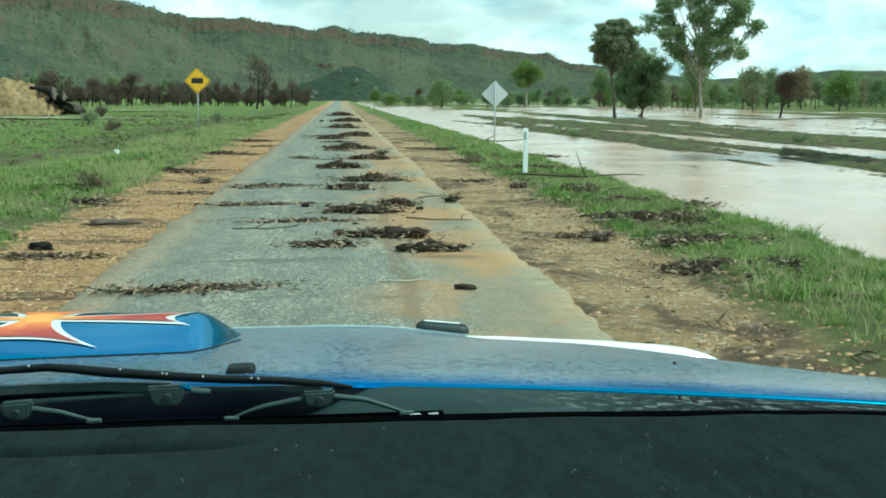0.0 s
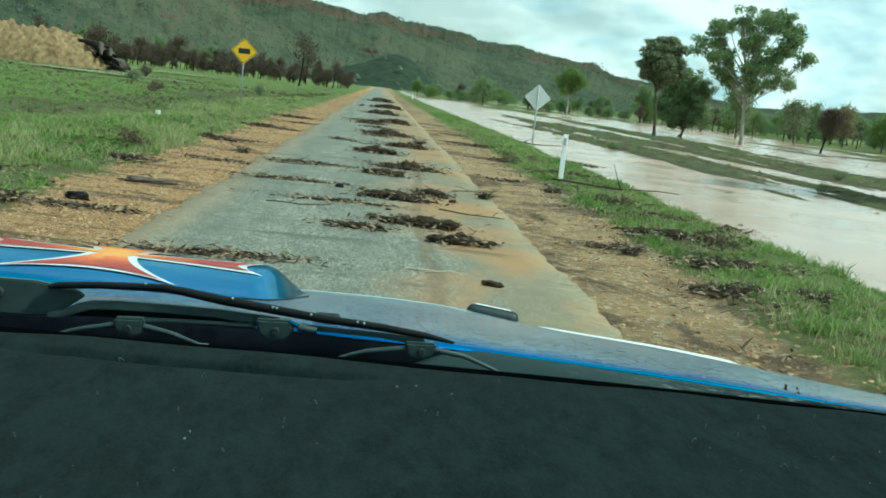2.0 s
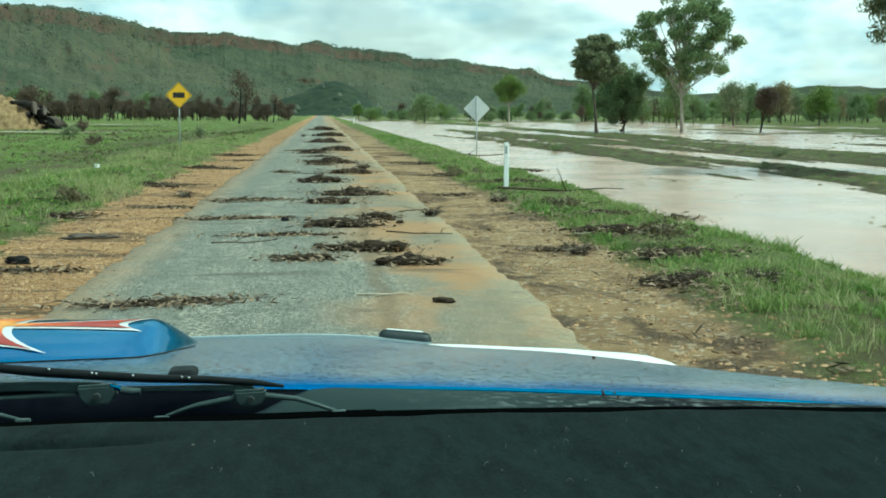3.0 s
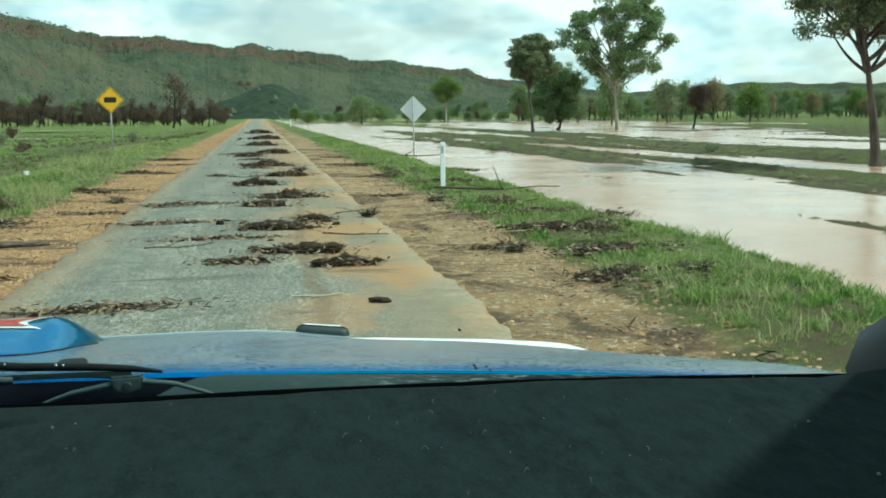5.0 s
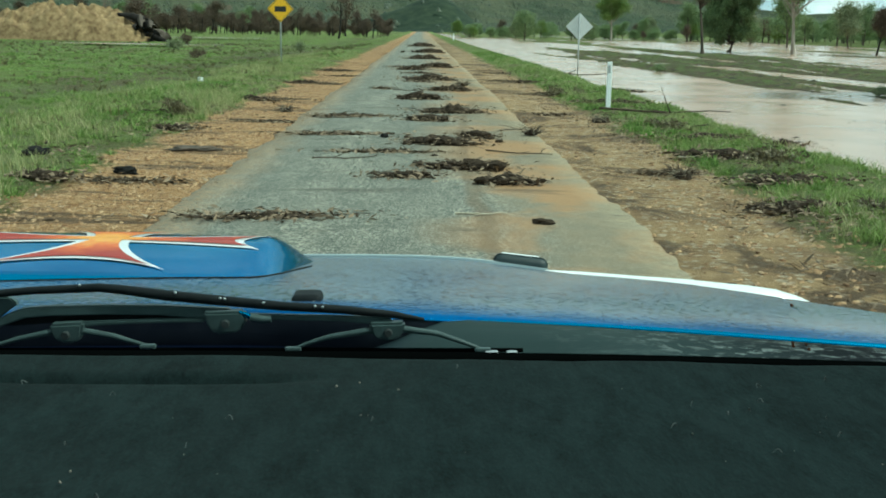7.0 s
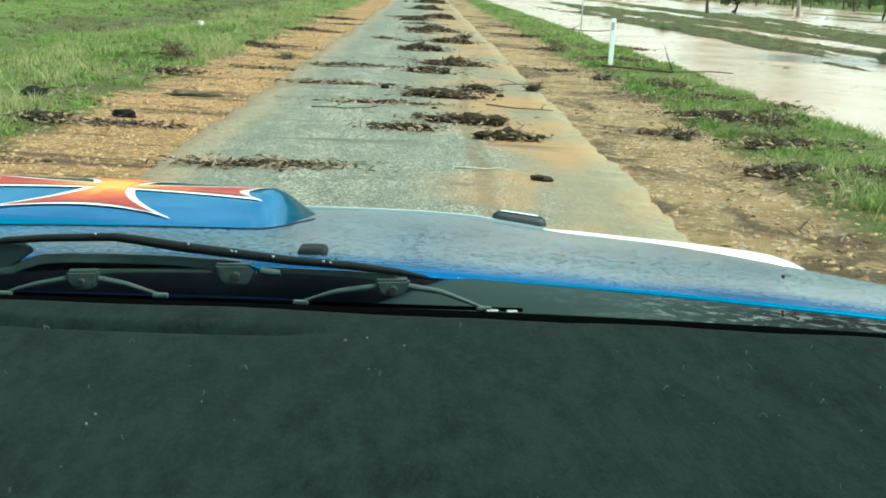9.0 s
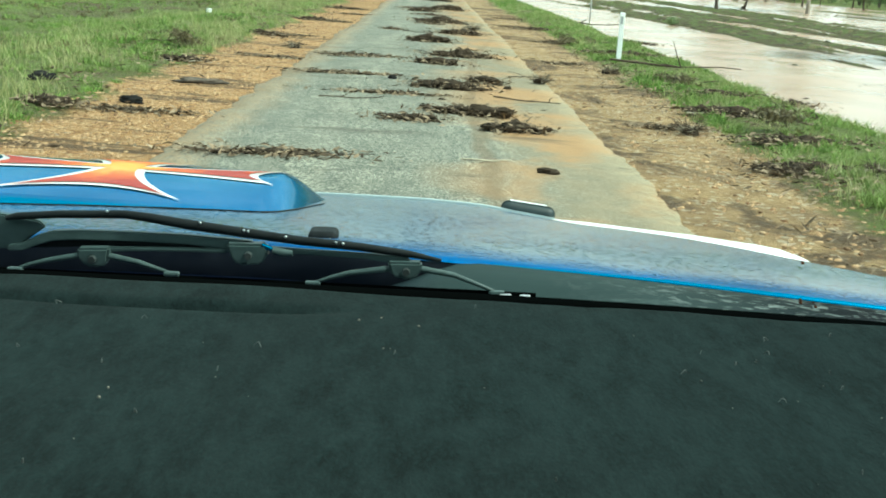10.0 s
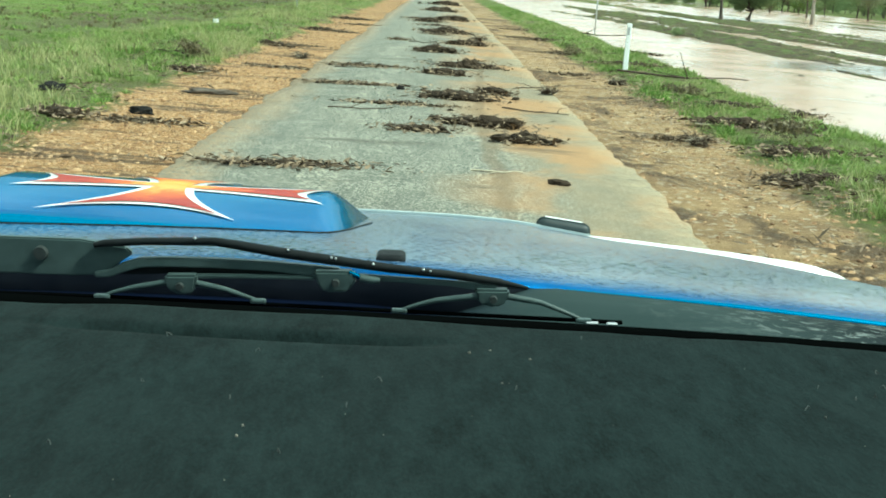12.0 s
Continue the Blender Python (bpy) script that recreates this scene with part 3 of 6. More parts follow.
flood = link("water", mesh_of("water", *sheet(np.linspace(4.5, 420, 30), np.linspace(-40, 420, 30), lambda x, y: x * 0 + WATER_LEVEL)), WATER)
tagged(flood, "brown flood water lying beside the road", "water", kind="structure")


def pool(x, y, length, width, turn):
    """A shallow sheet of water lying in the paddock, with an uneven shore."""
    bm = bmesh.new()
    ring = []
    for k in range(48):
        a = 2 * math.pi * k / 48
        r = 0.75 + 0.35 * noise.noise((math.cos(a) * 1.7 + x, math.sin(a) * 1.7, 3.1))
        ring.append(bm.verts.new((math.cos(a) * length / 2 * r, math.sin(a) * width / 2 * r, 0)))
    bm.faces.new(ring)
    ob = part("water", bm, WATER)
    ob.matrix_basis = pose(x, y, float(ground_height(x, y)) + 0.20, 0, 0, turn)
    return tagged(ob, "shallow pool of flood water in the paddock", "water", kind="structure")


pool(-26, 130, 20, 6, 8)
pool(-22, 84, 17, 4.0, -6)


def road_sheet():
    """The seal: a cambered strip, thicker than its joints, with a broken edge on both sides."""
    ys = spread(2, 50, 0.09, -60, 700, 1.05)
    across = np.linspace(0, 1, 15)
    nl = (rolling(ys * 0.35, ys * 0 + 1.5, 21, 3) - 0.5) * 0.30 + (rolling(ys * 3.1, ys * 0 + 4.5, 24, 4) - 0.5) * 0.24
    nr = (rolling(ys * 0.35, ys * 0 + 7.5, 22, 3) - 0.5) * 0.14 + (rolling(ys * 4.6, ys * 0 + 2.5, 25, 5) - 0.5) * 0.15
    L, R = ROAD_LEFT + nl, ROAD_RIGHT + nr
    X = L[:, None] + (R - L)[:, None] * across[None]
    Y = np.repeat(ys[:, None], 15, 1)
    Z = 0.012 - 0.03 * ((across - 0.5) * 2)[None] ** 2 + 0.006 * (rolling(X * 1.5, Y * 0.8, 30) - 0.5)
    top = np.stack([X, Y, Z], -1)
    skirt = lambda k, out: np.stack([X[:, k] + out, ys, Z[:, k] - 0.11], -1)[:, None]
    rows = np.concatenate([skirt(0, -0.05), top, skirt(-1, 0.05)], 1)
    n, m = rows.shape[:2]
    i, j = np.meshgrid(np.arange(m - 1), np.arange(n - 1))
    a = (j * m + i).ravel()
    return rows.reshape(-1, 3), np.stack([a, a + 1, a + m + 1, a + m], -1)


road = link("road", mesh_of("road", *road_sheet(), smooth=True), ASPHALT)
tagged(road, "narrow grey chip-sealed road with crumbling edges and silt stains", "road", kind="structure")


# the range: how high its crest stands, in degrees, by the bearing from the road's line
CREST_BEARING = (-75, -40, -18, -12.6, -10.2, -8.1, -5, -3.2, -1.3, -0.2, 0.8, 2.4, 4.2, 5.5, 7.3, 9.1, 11.2, 12.7, 16, 17.3, 19, 26, 34, 75)
CREST_RISE = (4.0, 5.6, 5.45, 5.2, 4.7, 4.25, 4.15, 3.94, 3.6, 3.85, 3.47, 3.4, 3.2, 2.82, 2.9, 2.48, 2.39, 1.8, 1.68, 1.35, 0.95, 1.45, 1.2, 0.9)


def range_mesh():
    az = np.radians(np.concatenate([np.linspace(-75, -22, 110), np.linspace(-21.9, 20, 520), np.linspace(20.1, 75, 110)]))
    t = np.concatenate([np.linspace(0, 0.7, 40), np.linspace(0.715, 0.755, 6), np.linspace(0.76, 0.795, 12), np.linspace(0.81, 0.88, 6), np.linspace(0.9, 1, 5)])
    A, S = np.meshgrid(az, t)
    deg = np.degrees(A)
    crest_far = 1500 + 22 * np.clip(deg + 20, 0, 45)
    rise = np.interp(deg, CREST_BEARING, CREST_RISE)
    rise = rise + (rolling(deg * 2.2, deg * 0 + 2, 41, 4) - 0.5) * 0.22 + (rolling(deg * 11, deg * 0 + 5, 42, 3) - 0.5) * 0.10
    top = crest_far * np.tan(np.radians(rise)) + 1.6
    # talus slope, then a broken cliff near the crest, then the back
    up = np.interp(S, (0, 0.25, 0.55, 0.765, 0.775, 0.787, 0.88, 1.0), (0, 0.13, 0.47, 0.80, 0.87, 0.945, 1.0, 0.55))
    gully = rolling(deg * 0.55 + S * 1.2 + 3, S * 3.0, 43, 5) - 0.5
    dist = crest_far - 620 * (1 - S / 0.88) + gully * 150 * np.sin(np.clip(S / 0.88, 0, 1) * np.pi)
    z = top * up * (1 + 0.10 * gully * np.sin(np.clip(S / 0.88, 0, 1) * np.pi)) + (rolling(np.sin(A) * crest_far * 0.03, S * 20 + deg * 0.1, 44, 4) - 0.5) * 7 * step(S, 0.05, 0.2)
    verts = np.stack([np.sin(A) * dist, np.cos(A) * dist, z - 1.0], -1).reshape(-1, 3)
    n = len(az)
    i, j = np.meshgrid(np.arange(n - 1), np.arange(len(t) - 1))
    a = (j * n + i).ravel()
    return verts, np.stack([a, a + 1, a + n + 1, a + n], -1)


hills_v, hills_f = range_mesh()
hills = link("backdrop", mesh_of("backdrop", hills_v, hills_f), HILL)
tagged(hills, "long scrub-covered rocky range under cloud", "hills", kind="structure")


def foothill_mesh():
    u, v = np.meshgrid(np.linspace(-1, 1, 90), np.linspace(-1, 1, 70))
    x, y = 9 + u * 62, 600 + v * 75
    peak = 21 * np.exp(-((u + 0.02) / 0.36) ** 2 - (v / 0.6) ** 2) + 8 * np.exp(-((u + 0.5) / 0.25) ** 2 - (v / 0.6) ** 2)
    z = peak + (rolling(x * 0.05, y * 0.05, 51, 5) - 0.5) * 3 - 2.2
    verts = np.stack([x, y, z], -1).reshape(-1, 3)
    i, j = np.meshgrid(np.arange(89), np.arange(69))
    a = (j * 90 + i).ravel()
    return verts, np.stack([a, a + 1, a + 91, a + 90], -1)


foot_v, foot_f = foothill_mesh()
foothill = link("backdrop", mesh_of("foothill", foot_v, foot_f, smooth=True), clump_paint("dense_green_scrub", (0.015, 0.027, 0.017), (0.042, 0.058, 0.032), 0.16))
tagged(foothill, "small dark green conical foothill before the range", "hill", kind="structure")


def scrub(count):
    """Bushes and small trees on the range, as ragged clumps of a few faces."""
    pick = rng.integers(0, len(hills_v), count * 2)
    spots = hills_v[pick]
    keep = np.abs(np.degrees(np.arctan2(spots[:, 0], spots[:, 1]))) < 26
    more = foot_v[rng.integers(0, len(foot_v), 160)]
    spots = np.concatenate([spots[keep][:count], more[more[:, 2] > 0]])
    spots = spots + rng.normal(0, 1, spots.shape) * (7, 7, 0)
    base = np.array([(1, 0, 0), (-0.5, 0.87, 0), (-0.5, -0.87, 0), (0.5, 0.5, 0.9), (-0.6, 0.2, 1.0), (0.2, -0.7, 0.8), (0, 0, 1.45)])
    tris = np.array([(0, 1, 3), (1, 4, 3), (1, 2, 4), (2, 5, 4), (2, 0, 5), (0, 3, 5), (3, 4, 6), (4, 5, 6), (5, 3, 6)])
    n = len(spots)
    size = rng.uniform(0.8, 2.3, (n, 1, 1)) * np.array([1, 1, 0.75])
    shape = base[None] * size * rng.uniform(0.6, 1.4, (n, 7, 3))
    verts = (spots[:, None] + shape + (0, 0, -0.6)).reshape(-1, 3)
    faces = (tris[None] + (np.arange(n) * 7)[:, None, None]).reshape(-1, 3)
    return verts, faces


SCRUB = leaf_paint("range_scrub", (0.034, 0.050, 0.030), (0.070, 0.084, 0.050), 0.0)
scrub_ob = link("scrub", mesh_of("scrub", *scrub(16000)), SCRUB)
tagged(scrub_ob, "dark green scrub scattered over the range", "scrub", kind="stuff")

# ---------------------------------------------------------------- grass


def blades(spots, height, width, count, lean=0.5):
    """Tufts: at each spot a number of bent blades, each of two pieces."""
    n = len(spots)
    total = n * count
    root = np.repeat(spots, count, 0) + np.concatenate([rng.normal(0, 1, (total, 2)) * np.repeat(np.broadcast_to(height, n), count)[:, None] * 0.36, np.zeros((total, 1))], 1)
    h = np.repeat(np.broadcast_to(height, n), count) * rng.uniform(0.5, 1.15, total)
    w = np.repeat(np.broadcast_to(width, n), count) * rng.uniform(0.7, 1.3, total)
    a = rng.uniform(0, 2 * np.pi, total)
    side = np.stack([np.cos(a), np.sin(a), a * 0], -1) * w[:, None]
    b = rng.uniform(0, 2 * np.pi, total)
    tilt = rng.uniform(0.05, lean, total)
    way = np.stack([np.cos(b) * np.sin(tilt), np.sin(b) * np.sin(tilt), np.cos(tilt)], -1)
    mid = root + way * (h * 0.55)[:, None]
    droop = way + np.stack([np.cos(b) * 0.35, np.sin(b) * 0.35, -0.25 + 0 * b], -1)
    tip = mid + droop * (h * 0.5)[:, None]
    verts = np.stack([root - side, root + side, mid + side * 0.7, mid - side * 0.7, tip + side * 0.12, tip - side * 0.12], 1).reshape(-1, 3)
    k = np.arange(total) * 6
    faces = np.concatenate([np.stack([k, k + 1, k + 2, k + 3], -1), np.stack([k + 3, k + 2, k + 4, k + 5], -1)])
    return verts, faces


def seeded(x0, x1, y0, y1, count, bare=0.45, seed=60, scale=0.55):
    """Spots on the ground between two lines, fewer where the soil is bare."""
    x, y = rng.uniform(x0, x1, count), y0 + (y1 - y0) * rng.uniform(0, 1, count) ** 1.35
    keep = (rolling(x * scale, y * scale * 0.6, seed, 4) + rng.uniform(-0.12, 0.12, count) > bare) & (rolling(x * 0.35, y * 0.22, 67, 3) + rng.uniform(-0.1, 0.1, count) + 0.3 * (x > 0) > 0.36)
    x, y = x[keep], y[keep]
    return np.stack([x, y, ground_height(x, y) - 0.01], -1)


def grass(label, material, pieces):
    ob = link("grass", mesh_of("grass", *join(pieces)), material)
    return tagged(ob, label, "grass", kind="stuff")


def above_water(p, by=0.02):
    return p[p[:, 2] > WATER_LEVEL + by]


near_left = seeded(-9.5, -3.8, 3.5, 28, 2700, 0.48, 60, 1.3)
cover_left = seeded(-10, -3.7, 3.5, 30, 9000, 0.45, 60, 1.3)
mid_left = seeded(-24, -4.0, 16, 64, 9000, 0.45, 60, 0.9)
far_left = seeded(-70, -4.4, 40, 150, 8000, 0.42)
near_right = above_water(seeded(3.5, 6.4, 3.5, 30, 2100, 0.51, 60, 1.4))
cover_right = above_water(seeded(3.3, 6.3, 3.5, 32, 5200, 0.51, 60, 1.4))
mid_right = above_water(seeded(3.5, 6.5, 22, 75, 4200, 0.34))
flat_right = above_water(seeded(8.5, 40, 12, 90, 15000, 0.46, 61, 0.9), 0.02)
far_right = above_water(seeded(6, 90, 70, 230, 6500, 0.42, 61), 0.04)
ragged = lambda p, lo, hi: lo + (hi - lo) * rng.uniform(0, 1, len(p)) ** 1.5 * (0.12 + 1.9 * np.clip(rolling(p[:, 0] * 1.1, p[:, 1] * 1.1, 66) - 0.2, 0, 1) ** 1.8)
grass("short green grass on the paddock side of the road", GRASS, [
    blades(near_left, ragged(near_left, 0.06, 0.34), 0.0062, 34, 1.0), blades(cover_left, ragged(cover_left, 0.03, 0.12), 0.005, 8, 1.1), blades(mid_left, ragged(mid_left, 0.06, 0.34), 0.011, 11, 0.95),
    blades(far_left, ragged(far_left, 0.07, 0.22), 0.028, 5, 0.9)])
grass("wet green grass on the bank by the flood water", GRASS, [
    blades(near_right, ragged(near_right, 0.06, 0.32), 0.0062, 34, 1.0), blades(cover_right, ragged(cover_right, 0.03, 0.11), 0.005, 8, 1.1), blades(mid_right, ragged(mid_right, 0.05, 0.34), 0.011, 8, 0.9),
    blades(flat_right, ragged(flat_right, 0.03, 0.12), 0.010, 6, 1.1), blades(far_right, ragged(far_right, 0.05, 0.15), 0.034, 4, 1.0)])
tall_left = seeded(-8.5, -3.8, 6, 70, 3600, 0.54, 63, 0.9)
tall_right = above_water(seeded(3.4, 5.9, 6.5, 60, 1500, 0.46, 64))
grass("tall pale seeding grass along the verge", STRAW, [
    blades(tall_left, ragged(tall_left, 0.18, 0.55), 0.0048, 12, 0.55), blades(tall_right, ragged(tall_right, 0.12, 0.32), 0.0045, 9, 0.6)])


def mud_clumps(count):
    x, y = rng.uniform(9.5, 45, count), 14 + 90 * rng.uniform(0, 1, count) ** 1.5
    z = ground_height(x, y)
    keep = (z > WATER_LEVEL - 0.07) & (z < WATER_LEVEL + 0.16)
    spots = np.stack([x, y, z - 0.01], -1)[keep]
    n = len(spots)
    base = np.array([(1, 0, 0), (0.3, 0.9, 0), (-0.8, 0.5, 0), (-0.7, -0.6, 0), (0.4, -0.9, 0), (0.15, 0.1, 0.55)])
    tris = np.array([(0, 1, 5), (1, 2, 5), (2, 3, 5), (3, 4, 5), (4, 0, 5)])
    size = (0.04 + 0.17 * rng.uniform(0, 1, (n, 1, 1)) ** 2.5) * np.array([1.3, 1.0, 0.8])
    verts = (spots[:, None] + base[None] * size * rng.uniform(0.5, 1.4, (n, 6, 3))).reshape(-1, 3)
    return verts, (tris[None] + (np.arange(n) * 6)[:, None, None]).reshape(-1, 3)


def weed_clumps(count):
    """Low dark weeds and dead stalks dotted over the paddock."""
    x, y = -4.8 - 40 * rng.uniform(0, 1, count) ** 1.3, 9 + 95 * rng.uniform(0, 1, count) ** 1.5
    keep = rolling(x * 0.45, y * 0.3, 68, 4) + rng.uniform(-0.1, 0.1, count) > 0.5
    spots = np.stack([x, y, ground_height(x, y) - 0.01], -1)[keep]
    return blades(spots, 0.06 + 0.14 * rng.uniform(0, 1, len(spots)) ** 2, 0.004 + 0.00035 * spots[:, 1], 14, 1.25)


tagged(link("weeds", mesh_of("weeds", *weed_clumps(7000)), leaf_paint("dark_weeds", (0.045, 0.060, 0.020), (0.20, 0.165, 0.070), 0.2)), "low dark weeds and dead stalks in the paddock", "weeds", kind="stuff")
tagged(link("mud_clumps", mesh_of("mud_clumps", *mud_clumps(9000)), chips_paint("clumped_wet_mud", (0.035, 0.032, 0.018), (0.13, 0.115, 0.055))), "clumps of mud and flattened weed on the wet flats", "mud", kind="stuff")

# ---------------------------------------------------------------- gravel


def pebble_mesh(seed):
    r = random.Random(seed)
    bm = bmesh.new()
    bmesh.ops.create_icosphere(bm, subdivisions=1, radius=1.0)
    for v in bm.verts:
        v.co = Vector((v.co.x * 1.0, v.co.y * 0.75, v.co.z * 0.5)) * r.uniform(0.72, 1.15)
    me = bpy.data.meshes.new("stone")
    bm.to_mesh(me)
    bm.free()
    me.materials.append(STONE)
    return me


def loose_gravel(count):
    """The small gravel that lies on the verges, too fine to pick apart."""
    base = np.array([(1, 0, 0), (0.2, 0.8, 0), (-0.9, 0.2, 0), (-0.2, -0.8, 0), (0.55, 0.1, 0.42), (0.05, 0.45, 0.36), (-0.5, 0.05, 0.45), (-0.05, -0.4, 0.38)])
    tris = np.array([(0, 1, 5, 4), (1, 2, 6, 5), (2, 3, 7, 6), (3, 0, 4, 7), (4, 5, 6, 7)])
    x = np.where(rng.random(count) < 0.70, rng.uniform(VERGE_LEFT - 0.2, ROAD_LEFT - 0.02, count), rng.uniform(ROAD_RIGHT + 0.02, VERGE_RIGHT + 0.3, count))
    y = 3.2 + 44 * rng.uniform(0, 1, count) ** 1.7
    spots = np.stack([x, y, ground_height(x, y) - 0.002], -1)
    a = rng.uniform(0, 2 * np.pi, count)
    s = 0.006 + 0.036 * rng.uniform(0, 1, count) ** 4.5
    p = base[None] * s[:, None, None] * rng.uniform(0.6, 1.3, (count, 8, 3)) * np.array([1.0, 0.8, 0.75])
    c, n = np.cos(a)[:, None], np.sin(a)[:, None]
    p = np.stack([p[..., 0] * c - p[..., 1] * n, p[..., 0] * n + p[..., 1] * c, p[..., 2]], -1)
    return (spots[:, None] + p).reshape(-1, 3), (tris[None] + (np.arange(count) * 8)[:, None, None]).reshape(-1, 4)


GRAVEL = chips_paint("loose_ochre_gravel", (0.17, 0.088, 0.042), (0.47, 0.310, 0.170))
tagged(link("gravel", mesh_of("gravel", *loose_gravel(42000)), GRAVEL), "loose orange and buff gravel beside the seal", "gravel", kind="stuff")

# ---------------------------------------------------------------- trees


class Grower:
    def __init__(self, seed):
        self.r = np.random.default_rng(seed)
        self.wood, self.tips = [], []

    def limb(self, start, way, length, radius, depth, bend=0.25, lift=0.15, sides=6):
        n = max(4, int(length / 0.35)) if depth > 0 else 4
        pts = [np.array(start, dtype=float)]
        way = np.array(way, dtype=float)
        way /= np.linalg.norm(way)
        for _ in range(n):
            way = way + self.r.normal(0, bend / n ** 0.5, 3) + (0, 0, lift / n)
            way /= np.linalg.norm(way)
            pts.append(pts[-1] + way * length / n)
        self.wood.append(tube(pts, np.linspace(radius, radius * (0.42 if depth else 0.2), n + 1), sides if depth > 1 else 4))
        return pts, way

    def branch(self, start, way, length, radius, depth, forks=3, spread_by=0.7, lift=0.15):
        pts, end = self.limb(start, way, length, radius, depth, 0.3, lift)
        if depth == 0:
            self.tips += [pts[-1], pts[len(pts) // 2]]
            return
        for k in range(forks):
            at = pts[-1] if k == 0 else pts[int(len(pts) * self.r.uniform(0.45, 0.95))]
            out = end * 0.9 + self.r.normal(0, spread_by, 3) * (1, 1, 0.7)
            self.branch(at, out, length * self.r.uniform(0.5, 0.75), radius * 0.5, depth - 1, forks, spread_by, lift)

    def leaves(self, per, size, cluster, droop=0.3, long=2.6):
        tips = np.array(self.tips)
        total = len(tips) * per
        at = np.repeat(tips, per, 0) + self.r.normal(0, 1, (total, 3)) * cluster * np.array([1, 1, 0.75])
        a = self.r.normal(0, 1, (total, 3)) + (0, 0, -droop)
        a /= np.linalg.norm(a, axis=1)[:, None]
        b = np.cross(a, self.r.normal(0, 1, (total, 3)))
        b /= np.linalg.norm(b, axis=1)[:, None] + 1e-9
        s = size * self.r.uniform(0.6, 1.4, total)[:, None]
        a, b = a * s * long / 2, b * s / 2
        verts = np.stack([at - a, at + b, at + a, at - b], 1).reshape(-1, 3)
        return verts, np.arange(total * 4).reshape(-1, 4)


def plant(label, category, bark, leaf, seed, height, bare, trunk, main, crown, per, size, cluster, depth=2, lean=0.05, lift=0.3, flat=0.5, group=""):
    """A tree: a tapered trunk bare up to a part of its height, limbs that fork, and a crown of leaves round their ends."""
    g = Grower(seed)
    tree = thing("tree", label, category, group=group)
    stem, way = g.limb((0, 0, -0.15), (g.r.normal(0, lean), g.r.normal(0, lean), 1), height * 0.62, trunk, 2, 0.10, 0.2, 8)
    g.wood.append(tube([(0, 0, -0.2), (0, 0, 0.0), (0, 0, 0.3)], [trunk * 1.5, trunk * 1.35, trunk * 0.98], 8))
    for k in range(main):
        f = bare + (1 - bare) * (k + 0.5) / main
        at = stem[min(len(stem) - 1, int(f * (len(stem) - 1)) + 1)]
        a = k * 2.4 + g.r.uniform(-0.5, 0.5)
        out = np.array([math.cos(a), math.sin(a), flat + 0.9 * f])
        g.branch(at, out, crown * g.r.uniform(0.5, 0.8) * (1.1 - 0.35 * f), trunk * 0.42, depth - 1, 3, 0.62, lift)
    g.branch(stem[-1], way, height * 0.2, trunk * 0.4, depth - 1, 4, 0.6, lift)
    link("trunk", mesh_of("trunk", *join(g.wood), smooth=True), bark, tree)
    if per:
        link("crown", mesh_of("crown", *g.leaves(per, size, cluster)), leaf, tree)
    return tree


def stand(tree, x, y, turn=0.0, size=1.0, sink=0.05):
    tree.matrix_basis = pose(x, y, float(ground_height(x, y)) - sink, 0, 0, turn) @ Matrix.Scale(size, 4)
    return tree


def another(tree, x, y, turn, size, tall=1.0):
    m = pose(x, y, float(ground_height(x, y)) - 0.1, 0, 0, turn)
    ob = copy_thing(tree, m)
    ob.scale = (size, size, size * tall)
    return ob


